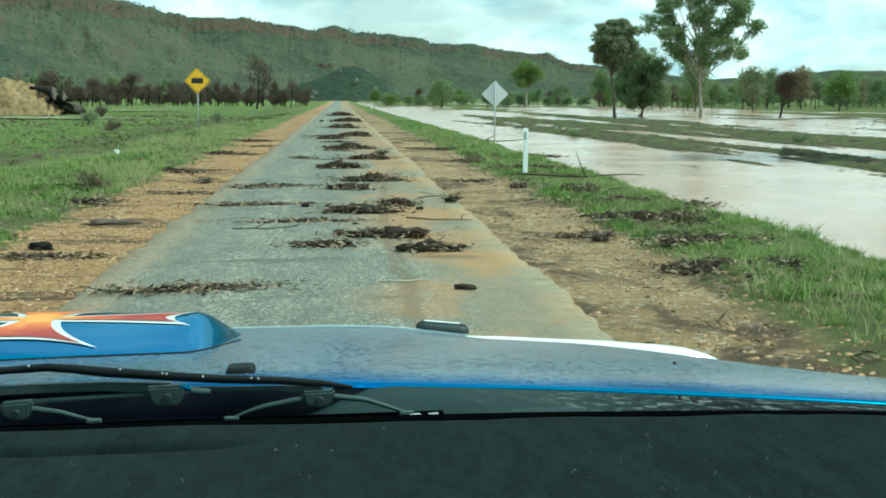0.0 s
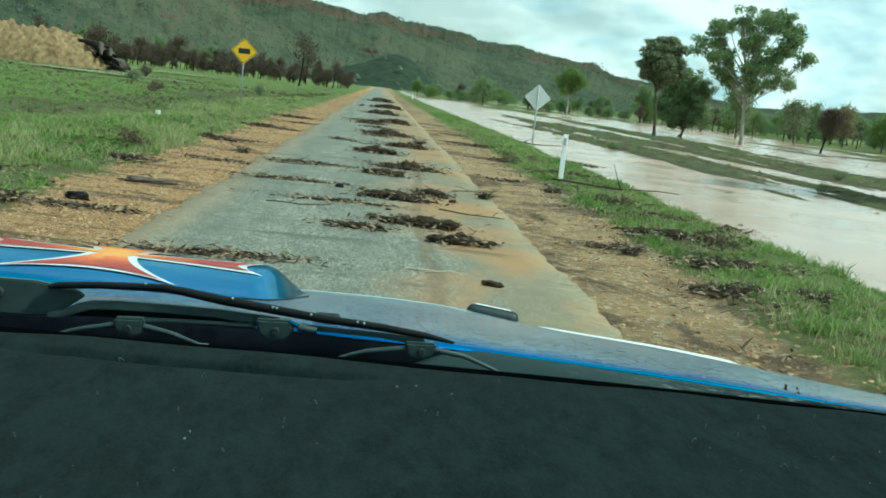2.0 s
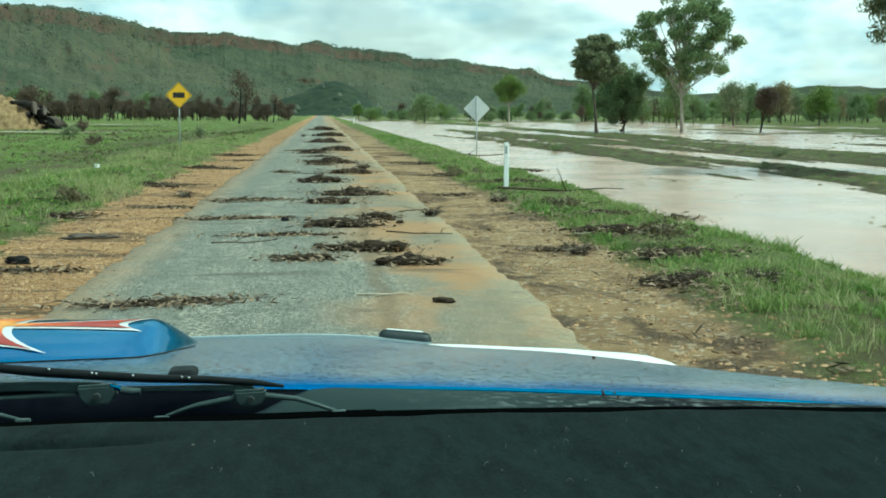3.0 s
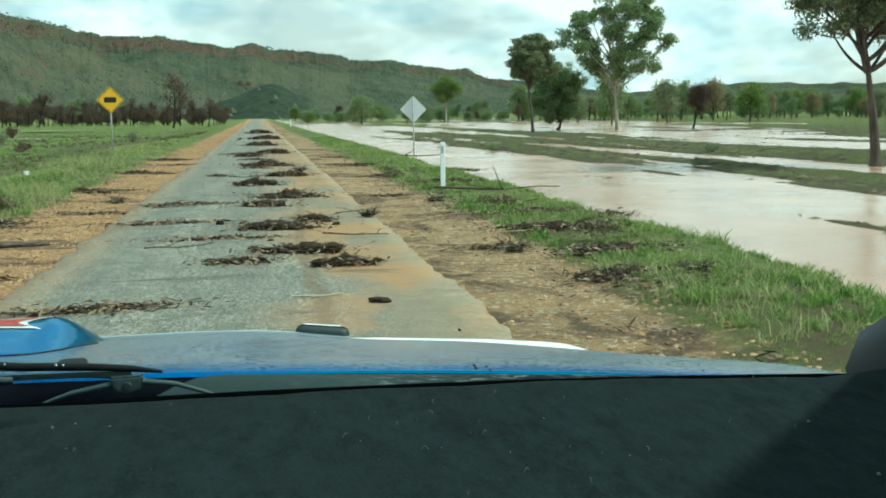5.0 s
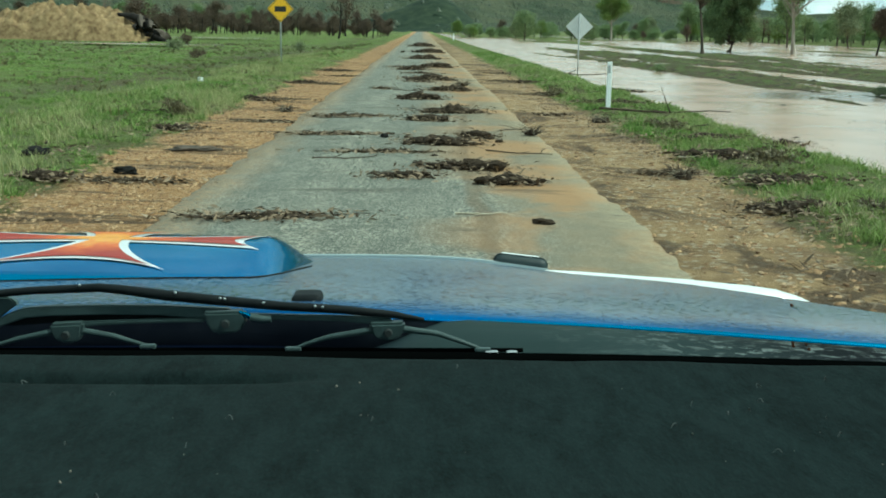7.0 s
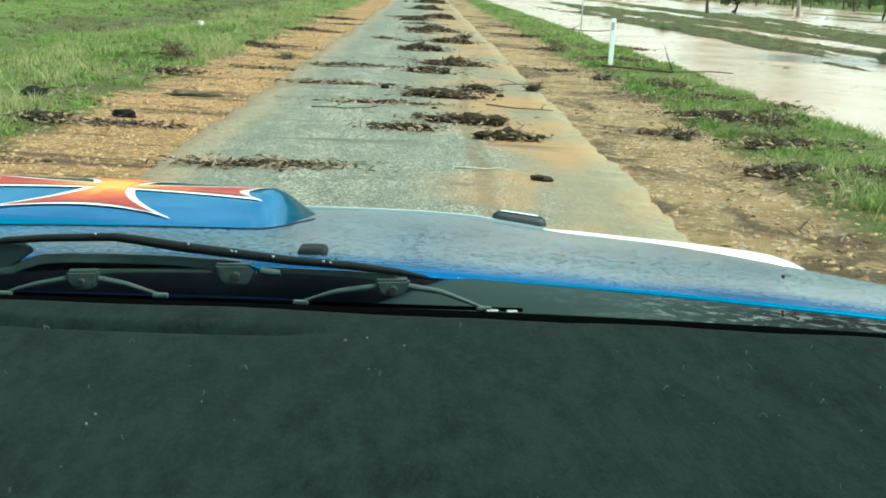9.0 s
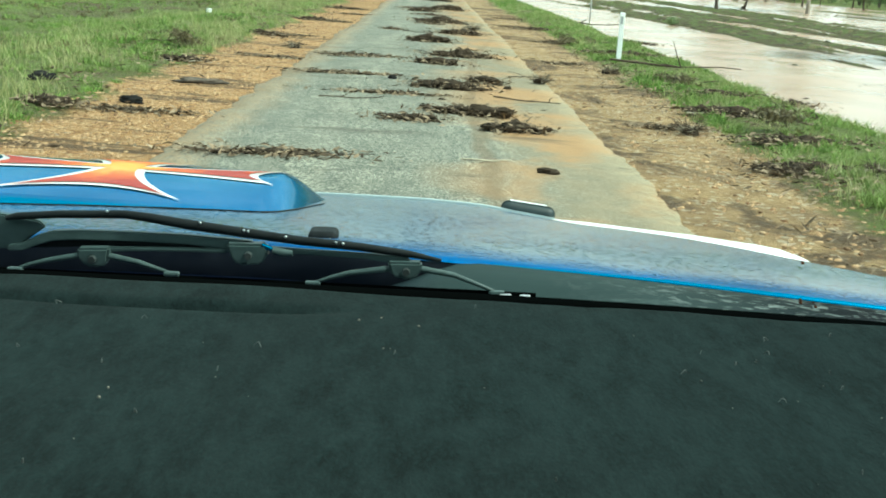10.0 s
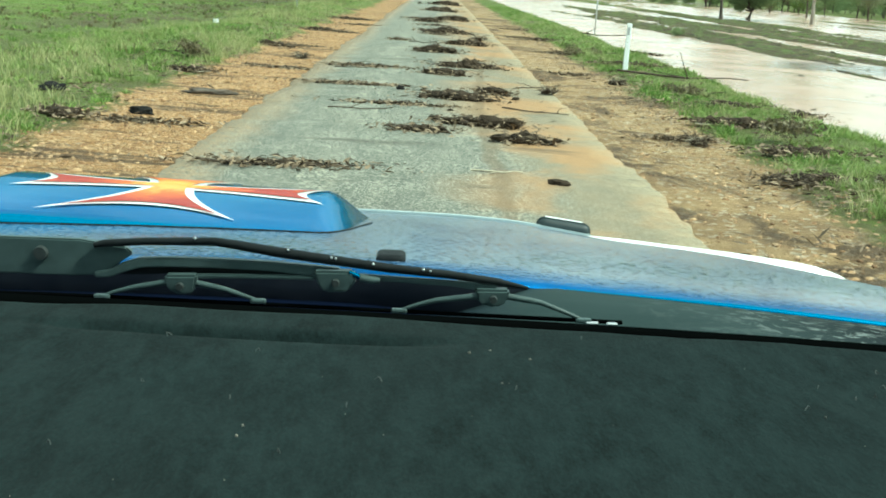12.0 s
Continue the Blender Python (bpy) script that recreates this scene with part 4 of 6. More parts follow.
def clumped_tree(label, bark, leaf, seed, height, trunk, fork, crown, clumps, ball, per, size, reach=(0.45, 0.95)):
    """A larger tree: a trunk that forks, a limb to each clump of the crown, and leaves all through the clumps.
    crown is the crown's middle height and its half width and half height."""
    r = np.random.default_rng(seed)
    g = Grower(seed)
    tree = thing("tree", label, "tree")
    stem, way = g.limb((0, 0, -0.15), (r.normal(0, 0.04), r.normal(0, 0.04), 1), fork + 0.15, trunk, 2, 0.08, 0.1, 10)
    g.wood.append(tube([(0, 0, -0.2), (0, 0, 0.0), (0, 0, 0.35)], [trunk * 1.6, trunk * 1.4, trunk * 0.98], 10))
    mid, wide, tall = crown
    leader, _ = g.limb(stem[-1], way + r.normal(0, 0.1, 3), mid + tall * 0.6 - fork, trunk * 0.7, 2, 0.2, 0.2, 8)
    leaves = []
    for k in range(clumps):
        a = k * 2.4 + r.uniform(-0.4, 0.4)
        up = -0.85 + 1.8 * (k + 0.5) / clumps
        out = math.sqrt(max(0.05, 1 - up * up)) * r.uniform(*reach)
        at = np.array([math.cos(a) * out * wide, math.sin(a) * out * wide, mid + up * tall * r.uniform(0.7, 0.95)])
        f = min(0.95, max(0.0, (at[2] - fork) / (mid + tall - fork) * 0.75 - 0.15))
        root = np.array(leader[int(f * (len(leader) - 1))])
        bend = root + (at - root) * 0.5 + (0, 0, -0.12 * wide * r.uniform(0, 1)) + r.normal(0, 0.08 * wide, 3)
        line = [root * (1 - s) ** 2 + bend * 2 * s * (1 - s) + at * s * s for s in np.linspace(0, 1, 8)]
        g.wood.append(tube(line, np.linspace(trunk * 0.34, trunk * 0.06, 8), 6))
        for _ in range(3):
            end = at + r.normal(0, ball * 0.6, 3)
            g.wood.append(tube([line[5], (np.array(line[5]) + end) / 2 + r.normal(0, ball * 0.1, 3), end], [trunk * 0.12, trunk * 0.08, trunk * 0.03], 4))
        # a clump is a handful of tufts, thicker outside than within
        tufts = at + np.clip(r.normal(0, 1, (9, 3)), -1.3, 1.3) * ball * r.uniform(0.45, 0.75) * np.array([1, 1, 0.7])
        away = r.normal(0, 1, (per // 9 * 9, 3))
        away *= np.minimum(1.0, 2.3 / np.linalg.norm(away, axis=1))[:, None]
        leaves.append(np.repeat(tufts, per // 9, 0) + away * ball * np.array([0.29, 0.29, 0.23]))
    at = np.concatenate(leaves)
    n = len(at)
    a = r.normal(0, 1, (n, 3)) + (0, 0, -0.4)
    a /= np.linalg.norm(a, axis=1)[:, None]
    b = np.cross(a, r.normal(0, 1, (n, 3)))
    b /= np.linalg.norm(b, axis=1)[:, None] + 1e-9
    s = size * r.uniform(0.6, 1.4, n)[:, None]
    a, b = a * s * 1.2, b * s * 0.5
    link("trunk", mesh_of("trunk", *join(g.wood), smooth=True), bark, tree)
    link("crown", mesh_of("crown", np.stack([at - a, at + b, at + a, at - b], 1).reshape(-1, 3), np.arange(n * 4).reshape(-1, 4)), leaf, tree)
    return tree


stand(clumped_tree("round-crowned olive tree on a dark straight trunk by the water", BARK, LEAF_OLIVE, 11, 7.2, 0.13, 3.2, (5.3, 1.75, 1.85), 40, 0.50, 1000, 0.075, (0.3, 0.95)), 24.5, 92, 20, 1.22)
stand(clumped_tree("big olive-leaved tree with a dark trunk standing by the water", BARK, LEAF_OLIVE, 16, 10.5, 0.20, 3.2, (7.0, 3.2, 3.4), 46, 0.70, 1300, 0.060, (0.35, 1.05)), 20.2, 31.6, 60, 1.0)
stand(clumped_tree("tall spreading gum tree with pale forked trunk", BARK_PALE, LEAF, 12, 10.6, 0.17, 2.6, (6.8, 3.3, 3.5), 34, 0.72, 1150, 0.080, (0.55, 1.1)), 36.0, 102, 130, 1.36)
stand(clumped_tree("dense low-branching green tree behind the gum", BARK, LEAF, 13, 7.0, 0.20, 1.0, (3.7, 2.7, 3.0), 44, 0.80, 1200, 0.085, (0.35, 1.0)), 31.5, 108, 40, 1.05)
stand(plant("small scorched tree with leaning forked trunk", "tree", BARK_BURNT, LEAF_SCORCHED, 14, 4.8, 0.42, 0.12, 7, 1.6, 90, 0.055, 0.30, 3, 0.10, 0.3, 0.7), 45.0, 104, 10)
stand(plant("bright green tree with a white trunk", "tree", BARK_PALE, LEAF_FRESH, 15, 9.5, 0.45, 0.24, 8, 3.4, 90, 0.11, 0.5, 3, 0.02, 0.3, 0.5), 38.5, 215, 60)

far_green = [stand(plant("leafy green tree at the edge of the flats", "tree", BARK, leaf, 20 + k, tall, bare, 0.16, 7, wide, 110, 0.12, 0.62, 2, 0.05, 0.3, 0.45, "trees across the flats"), x, y, 30 * k)
             for k, (leaf, tall, bare, wide, x, y) in enumerate([(LEAF, 8.5, 0.2, 3.2, 52, 150), (LEAF_OLIVE, 7.0, 0.3, 2.6, 64, 158), (LEAF_FRESH, 6.0, 0.25, 2.4, 74, 150), (LEAF, 5.0, 0.1, 2.8, 20, 205)])]
scorched = [stand(plant("fire-scorched brown tree with a blackened trunk", "tree", BARK_BURNT, LEAF_SCORCHED, 30 + k, tall, bare, 0.15, 6, wide, per * 2, 0.10, 0.45, 2, 0.08, 0.3, 0.6, "burnt tree line"), x, y, 40 * k)
            for k, (tall, bare, wide, per, x, y) in enumerate([(6.5, 0.3, 2.5, 40, -40, 205), (5.4, 0.25, 2.1, 30, -48, 212), (4.6, 0.2, 2.2, 46, -58, 200), (8.0, 0.45, 2.6, 18, -66, 210)])]
placer = random.Random(5)


def woods(name, label, places):
    """Distant trees that cannot be told apart, as one object: places are (tree, x, y, turn, size, tall)."""
    verts, faces, slots, paints, base = [], [], [], [], 0
    for tree, x, y, turn, size, tall in places:
        c, s = math.cos(radians(turn)) * size, math.sin(radians(turn)) * size
        spin = np.array([[c, s, 0], [-s, c, 0], [0, 0, size * tall]])
        for ob in tree.children:
            me = ob.data
            v = np.empty(len(me.vertices) * 3)
            me.vertices.foreach_get("co", v)
            f = np.empty(len(me.loops), dtype=np.int64)
            me.loops.foreach_get("vertex_index", f)
            verts.append(v.reshape(-1, 3) @ spin + (x, y, float(ground_height(x, y)) - 0.1))
            faces.append(f.reshape(-1, 4) + base)
            base += len(v) // 3
            if me.materials[0] not in paints:
                paints.append(me.materials[0])
            slots.append(np.full(len(faces[-1]), paints.index(me.materials[0]), dtype=np.int32))
    me = mesh_of(name, np.concatenate(verts), np.concatenate(faces))
    for paint in paints:
        me.materials.append(paint)
    me.polygons.foreach_set("material_index", np.concatenate(slots)[:len(me.polygons)])
    return tagged(new(name, me), label, "trees", kind="stuff")


burnt_wood, green_wood, low_wood = [], [], []
for k in range(270):     # the burnt line across the paddock
    x = -7 - 150 * (k + placer.random()) / 270
    row = (placer.choice(scorched), x, 205 + 0.12 * abs(x) + placer.uniform(-6, 46), placer.uniform(0, 360), placer.uniform(0.5, 0.85), placer.uniform(0.85, 1.15))
    if k % 9 < 4:
        another(*row)
    else:
        burnt_wood.append(row)
for k in range(90):      # its charred undergrowth
    x = -7 - 150 * placer.random()
    burnt_wood.append((scorched[2], x, 212 + 0.12 * abs(x) + placer.uniform(-4, 30), placer.uniform(0, 360), placer.uniform(0.35, 0.6), 0.9))
for k in range(14):
    x = -12 - 110 * placer.random()
    another(placer.choice(far_green), x, 265 + placer.uniform(0, 30), placer.uniform(0, 360), placer.uniform(0.6, 1.0))
for k in range(150):     # green and brown trees beyond the flood
    x = 8 + 225 * (k + placer.random()) / 150
    src = placer.choice(far_green + far_green + scorched[:2])
    row = (src, x, 238 - 0.28 * x + placer.uniform(-8, 40), placer.uniform(0, 360), placer.uniform(0.5, 1.0) * (0.72 if x < 50 else 1.05), 1.0)
    if k % 3:
        another(*row)
    else:
        green_wood.append(row)
for k in range(80):      # low scrub that fills the far side of the flats
    x = 10 + 180 * (k + placer.random()) / 80
    low_wood.append((far_green[3], x, 246 - 0.25 * x + placer.uniform(-4, 24), placer.uniform(0, 360), placer.uniform(0.45, 0.8), 0.8))
tan_tree = stand(plant("tan-brown leafy tree at the edge of the flats", "tree", BARK, leaf_paint("tan_leaves", (0.16, 0.13, 0.065), (0.34, 0.29, 0.16)), 26, 7.5, 0.3, 0.16, 7, 2.4, 110, 0.12, 0.62, 2, 0.05, 0.3, 0.5, "trees across the flats"), 78, 172, 15)
edge_trees = random.Random(77)
for k in range(34):      # the fuller, nearer edge of that belt
    x = 50 + 120 * (k + edge_trees.random()) / 34
    another(edge_trees.choice(far_green[:3] + [tan_tree]), x, 200 - 0.22 * x + edge_trees.uniform(-10, 25), edge_trees.uniform(0, 360), edge_trees.uniform(0.5, 0.85), edge_trees.uniform(0.85, 1.1))
woods("burnt_woods", "far belt of fire-blackened trees and undergrowth", burnt_wood)
woods("green_woods", "far belt of mixed green and brown trees", green_wood)
woods("low_scrub", "low green scrub along the far shore", low_wood)
another(scorched[2], -34, 130, 70, 1.05)
another(scorched[3], -13.5, 176, 20, 1.2)


def bush(label, leaf, x, y, seed, size):
    g = Grower(seed)
    ob = thing("bush", label, "bush")
    for k in range(7):
        a = k * 0.9 + g.r.uniform(-0.3, 0.3)
        g.branch((0, 0, -0.05), (math.cos(a) * 0.6, math.sin(a) * 0.6, 1), size * 0.6, size * 0.02, 1, 3, 0.5, 0.1)
    link("stems", mesh_of("stems", *join(g.wood)), STICK, ob)
    link("foliage", mesh_of("foliage", *g.leaves(16, size * 0.055, size * 0.13)), leaf, ob)
    return stand(ob, x, y)


for k, (x, y, s, leaf) in enumerate([(-13, 62, 0.7, LEAF_SCORCHED), (-17, 74, 0.9, LEAF_OLIVE), (-9.5, 84, 0.8, LEAF_OLIVE), (-21, 96, 1.1, LEAF_SCORCHED), (14.5, 33, 0.4, LEAF_OLIVE), (20, 44, 0.5, LEAF_OLIVE), (11.8, 52, 0.5, LEAF)]):
    bush("low straggly bush standing in the grass", leaf, x, y, 70 + k, s)

# ---------------------------------------------------------------- spoil heap, signs, marker post


def spoil_heap(x, y):
    ob = thing("spoil_heap", "heap of dug yellow earth with charred roots at one end", "earth heap", (x, y, float(ground_height(x, y))))
    u, v = np.meshgrid(np.linspace(-1, 1, 120), np.linspace(-1, 1, 60))
    r = np.clip(1 - (np.abs(u) ** 2.6 + np.abs(v) ** 2.2), 0, 1) ** 0.6
    z = r * (3.0 + 2.6 * (rolling(u * 4 + 3, v * 3, 81, 5) - 0.4) + 1.8 * (rolling(u * 13, v * 7, 84, 4) - 0.5)) - 0.15
    verts = np.stack([u * 9.5, v * 4.5, z], -1).reshape(-1, 3)
    i, j = np.meshgrid(np.arange(119), np.arange(59))
    a = (j * 120 + i).ravel()
    link("earth", mesh_of("earth", verts, np.stack([a, a + 1, a + 121, a + 120], -1)), EARTH, ob)
    g = Grower(82)
    for k in range(16):
        at = np.array([6.5 + g.r.uniform(0, 4.2), g.r.uniform(-3.5, 0.5), g.r.uniform(0.1, 2.2)])
        link("root", mesh_of("root", *tube([at, at + g.r.normal(0, 0.5, 3), at + g.r.normal(0, 1.1, 3) * (1.4, 0.8, 0.6)], [0.5, 0.38, 0.12], 7)), BARK_BURNT if k % 3 else BARK, ob)
    return ob


spoil_heap(-37, 112)


def diamond(half, z, y=0.0, thick=0.004):
    turn = Matrix.Translation((0, y, z)) @ Matrix.Rotation(radians(90), 4, "X")
    r = half * 0.09
    pts = []
    for cx, cy, a0 in ((half - r * 1.41, 0, -45), (0, half - r * 1.41, 45), (-half + r * 1.41, 0, 135), (0, -half + r * 1.41, 225)):
        pts += [(cx + r * math.cos(radians(a)), cy + r * math.sin(radians(a))) for a in range(a0, a0 + 91, 30)]
    return slab(pts, thick, 0.0, turn)


def sign_post(ob, tall):
    bm = bmesh.new()
    bmesh.ops.create_cone(bm, cap_ends=True, segments=12, radius1=0.03, radius2=0.03, depth=tall + 0.3, matrix=Matrix.Translation((0, 0.04, tall / 2 - 0.15)))
    part("pole", bm, GALV, ob, smooth=True)


def stock_sign(x, y):
    """The stock warning: a yellow diamond, with the picture on it left as plain dark shapes."""
    ob = thing("road_sign", "yellow diamond warning sign on a thin steel pole", "road sign", (x, y, float(ground_height(x, y))), 4)
    sign_post(ob, 2.9)
    face = part("face", diamond(0.60, 2.38), YELLOW, ob, "yellow reflective face")
    part("backing", diamond(0.605, 2.38, 0.006, 0.003), SIGN_BACK, ob)
    rim = bmesh.new()
    outer, inner = 0.565, 0.535
    upright = Matrix.Translation((0, -0.0065, 2.38)) @ Matrix.Rotation(radians(90), 4, "X")
    o = [rim.verts.new(upright @ Vector(p)) for p in ((outer, 0, 0), (0, outer, 0), (-outer, 0, 0), (0, -outer, 0))]
    i = [rim.verts.new(upright @ Vector(p)) for p in ((inner, 0, 0), (0, inner, 0), (-inner, 0, 0), (0, -inner, 0))]
    for k in range(4):
        rim.faces.new((o[k], o[(k + 1) % 4], i[(k + 1) % 4], i[k]))
    part("border", rim, SIGN_BLACK, ob)
    shapes = [((0.52, 0.24), (0.0, 2.38))]
    for (w, h), (cx, cz) in shapes:
        part("dark_shape", box((w, 0.004, h), (cx, -0.008, cz), 0.0015, 1), SIGN_BLACK, ob)
    return ob


def sign_from_behind(x, y):
    ob = thing("road_sign", "bare grey back of a diamond road sign on a pole", "road sign", (x, y, float(ground_height(x, y))), -5)
    bm = bmesh.new()
    bmesh.ops.create_cone(bm, cap_ends=True, segments=12, radius1=0.03, radius2=0.03, depth=3.2, matrix=Matrix.Translation((0, -0.035, 1.3)))
    part("pole", bm, GALV, ob, smooth=True)
    part("face", diamond(0.60, 2.32), SIGN_BACK, ob, "plain aluminium back of the sign")
    for z in (2.1, 2.5):
        part("bracket", box((0.16, 0.05, 0.03), (0, -0.03, z), 0.004, 1), GALV, ob)
    return ob


stock_sign(-6.4, 49)
sign_from_behind(7.0, 47)


def marker_post(x, y):
    ob = thing("marker_post", "white plastic roadside marker post with a dark reflector", "marker post", (x, y, float(ground_height(x, y))), 2)
    part("post", box((0.10, 0.045, 1.15), (0, 0, 0.40), 0.012, 3), POST_WHITE, ob)
    part("reflector", box((0.055, 0.006, 0.16), (-0.012, -0.0245, 0.82), 0.002, 1), GALV, ob, "dull grey reflector strip")
    return ob


marker_post(3.95, 22.0)
marker_post(4.6, 150)

# ---------------------------------------------------------------- what the flood left on the road


def lump_shape():
    bm = bmesh.new()
    bmesh.ops.create_icosphere(bm, subdivisions=1, radius=1.0)
    verts = np.array([v.co[:] for v in bm.verts])
    faces = np.array([[v.index for v in f.verts] for f in bm.faces])
    bm.free()
    return verts, faces


LUMP_V, LUMP_F = lump_shape()


def heap_mesh(length, width, height, seed, count):
    """A low mound of matted mulch: many crumbs heaped up, higher in the middle, ragged at the rim."""
    r = np.random.default_rng(seed)
    u, v = np.clip(r.normal(0, 0.42, count), -1, 1), np.clip(r.normal(0, 0.40, count), -1, 1)
    rise = np.clip(1 - u ** 2 - v ** 2, 0, 1) * (0.35 + 1.1 * rolling(u * 3 + seed, v * 2 + 7, seed, 3))
    size = (0.10 + 0.34 * r.random(count) ** 2.2) * (0.35 * width + 0.9 * height) * (0.55 + 0.6 * rise)
    at = np.stack([u * length / 2, v * width / 2, rise * height * 0.6], -1)
    shape = LUMP_V[None] * r.uniform(0.55, 1.35, (count, len(LUMP_V), 1)) * (size[:, None, None] * np.stack([r.uniform(0.8, 2.1, count), r.uniform(0.7, 1.2, count), r.uniform(0.35, 0.8, count)], -1)[:, None, :])
    a = r.uniform(0, np.pi, count)
    c, n = np.cos(a)[:, None], np.sin(a)[:, None]
    shape = np.stack([shape[..., 0] * c - shape[..., 1] * n, shape[..., 0] * n + shape[..., 1] * c, shape[..., 2]], -1)
    verts = (at[:, None] + shape).reshape(-1, 3)
    verts[:, 2] = np.maximum(verts[:, 2], -0.01)
    return mesh_of("mulch", verts, (LUMP_F[None] + (np.arange(count) * len(LUMP_V))[:, None, None]).reshape(-1, 3))


def litter_mesh(length, width, height, count, seed, size=0.021):
    r = np.random.default_rng(seed)
    at = np.stack([r.normal(0, length * 0.27, count), r.normal(0, width * 0.30, count), np.abs(r.normal(0, height * 0.35, count)) + 0.004], -1)
    a = r.normal(0, 1, (count, 3)) * (1.3, 1, 0.35)
    a /= np.linalg.norm(a, axis=1)[:, None]
    b = np.cross(a, r.normal(0, 1, (count, 3)) + (0, 0, 2))
    b /= np.linalg.norm(b, axis=1)[:, None] + 1e-9
    s = size * r.uniform(0.4, 1.5, count)[:, None]
    a, b = a * s * 1.6, b * s * 0.45
    lift = np.array([0, 0, 0.25]) * s
    verts = np.stack([at - a, at - b + lift, at + a, at + b + lift], 1).reshape(-1, 3)
    verts[:, 2] = np.maximum(verts[:, 2], 0.002)
    return mesh_of("litter", verts, np.arange(count * 4).reshape(-1, 4))


def crooked(r, length, radius, forks=1):
    """A crooked stick lying down, with side twigs."""
    n = 7
    x = np.linspace(-length / 2, length / 2, n)
    pts = np.stack([x, np.cumsum(r.normal(0, length * 0.05, n)), radius + np.abs(np.cumsum(r.normal(0, length * 0.012, n)))], -1)
    pieces = [tube(pts, np.linspace(radius, radius * 0.45, n), 6)]
    for _ in range(forks):
        k = r.integers(1, n - 1)
        way = np.array([r.normal(0, 0.4), r.normal(0, 0.5), abs(r.normal(0, 0.18))]) * length * 0.45
        pieces.append(tube([pts[k], pts[k] + way * 0.5 + r.normal(0, 0.01, 3), pts[k] + way], [radius * 0.6, radius * 0.4, radius * 0.2], 5))
    return mesh_of("stick", *join(pieces), smooth=True)


def verge_litter(count):
    """Dead leaves, twigs and bark caught where the grass meets the gravel."""
    r = np.random.default_rng(140)
    x = np.where(r.random(count) < 0.5, -4.1 + r.normal(0, 0.55, count), 3.7 + r.normal(0, 0.55, count))
    y = 6 + 40 * r.uniform(0, 1, count) ** 1.6
    keep = (rolling(x * 1.3, y * 0.9, 141) > 0.46) & ((x < ROAD_LEFT - 0.3) | (x > ROAD_RIGHT + 0.2))
    x, y = x[keep], y[keep]
    n = len(x)
    at = np.stack([x, y, ground_height(x, y) + 0.01 + np.abs(r.normal(0, 0.03, n))], -1)
    a = r.normal(0, 1, (n, 3)) * (1.3, 1, 0.3)
    a /= np.linalg.norm(a, axis=1)[:, None]
    b = np.cross(a, r.normal(0, 1, (n, 3)) + (0, 0, 2))
    b /= np.linalg.norm(b, axis=1)[:, None] + 1e-9
    s = (0.010 + 0.036 * r.uniform(0, 1, n) ** 3)[:, None]
    verts = np.stack([at - a * s * 1.6, at - b * s * 0.3, at + a * s * 1.6, at + b * s * 0.3], 1).reshape(-1, 3)
    return verts, np.arange(n * 4).reshape(-1, 4)


tagged(link("litter", mesh_of("litter", *verge_litter(26000)), CHIPS), "dead leaves and twigs caught along the verges", "litter", kind="stuff")

LABELS = {"low": "thin line of dark mulch and leaf litter across the road", "heap": "clump of wet dark mulch, bark and sticks on the road",
          "verge": "tangle of dark flood debris caught on the grassy verge"}


def clod_mesh(seed):
    bm = bmesh.new()
    bmesh.ops.create_icosphere(bm, subdivisions=2, radius=0.5)
    for v in bm.verts:
        n = v.co.normalized()
        v.co *= 0.75 + 0.75 * noise.noise(n * 1.5 + Vector((seed * 3.1, 0, 0))) + 0.35 * noise.noise(n * 4.5)
        v.co.z *= 0.55
    me = bpy.data.meshes.new("clod")
    bm.to_mesh(me)
    bm.free()
    me.materials.append(MULCH)
    return me


CLODS = [clod_mesh(k) for k in range(7)]


def sod_mesh(seed):
    """A torn, matted slab of roots and mulch with a flat top and ragged sides."""
    bm = bmesh.new()
    bmesh.ops.create_cube(bm, size=1.0)
    bmesh.ops.subdivide_edges(bm, edges=bm.edges[:], cuts=7, use_grid_fill=True)
    for v in bm.verts:
        p = v.co.copy()
        v.co.x *= 1 + 0.35 * noise.noise((p.y * 3 + seed * 5.3, p.z * 2, 1.7))
        v.co.y *= 1 + 0.45 * noise.noise((p.x * 4 + seed * 2.9, p.z * 2, 4.1))
        v.co.z = (p.z + 0.5) * (0.75 + 0.45 * noise.noise((p.x * 3, p.y * 3, seed * 1.7)) - 0.5 * (abs(p.x) > 0.42) * abs(noise.noise((p.y * 6, seed, 0))))
        v.co += Vector(noise.noise_vector(p * 9 + Vector((seed, 0, 0)))) * 0.045
    me = bpy.data.meshes.new("sod")
    bm.to_mesh(me)
    bm.free()
    me.materials.append(MULCH)
    return me


SODS = [sod_mesh(k) for k in range(4)]


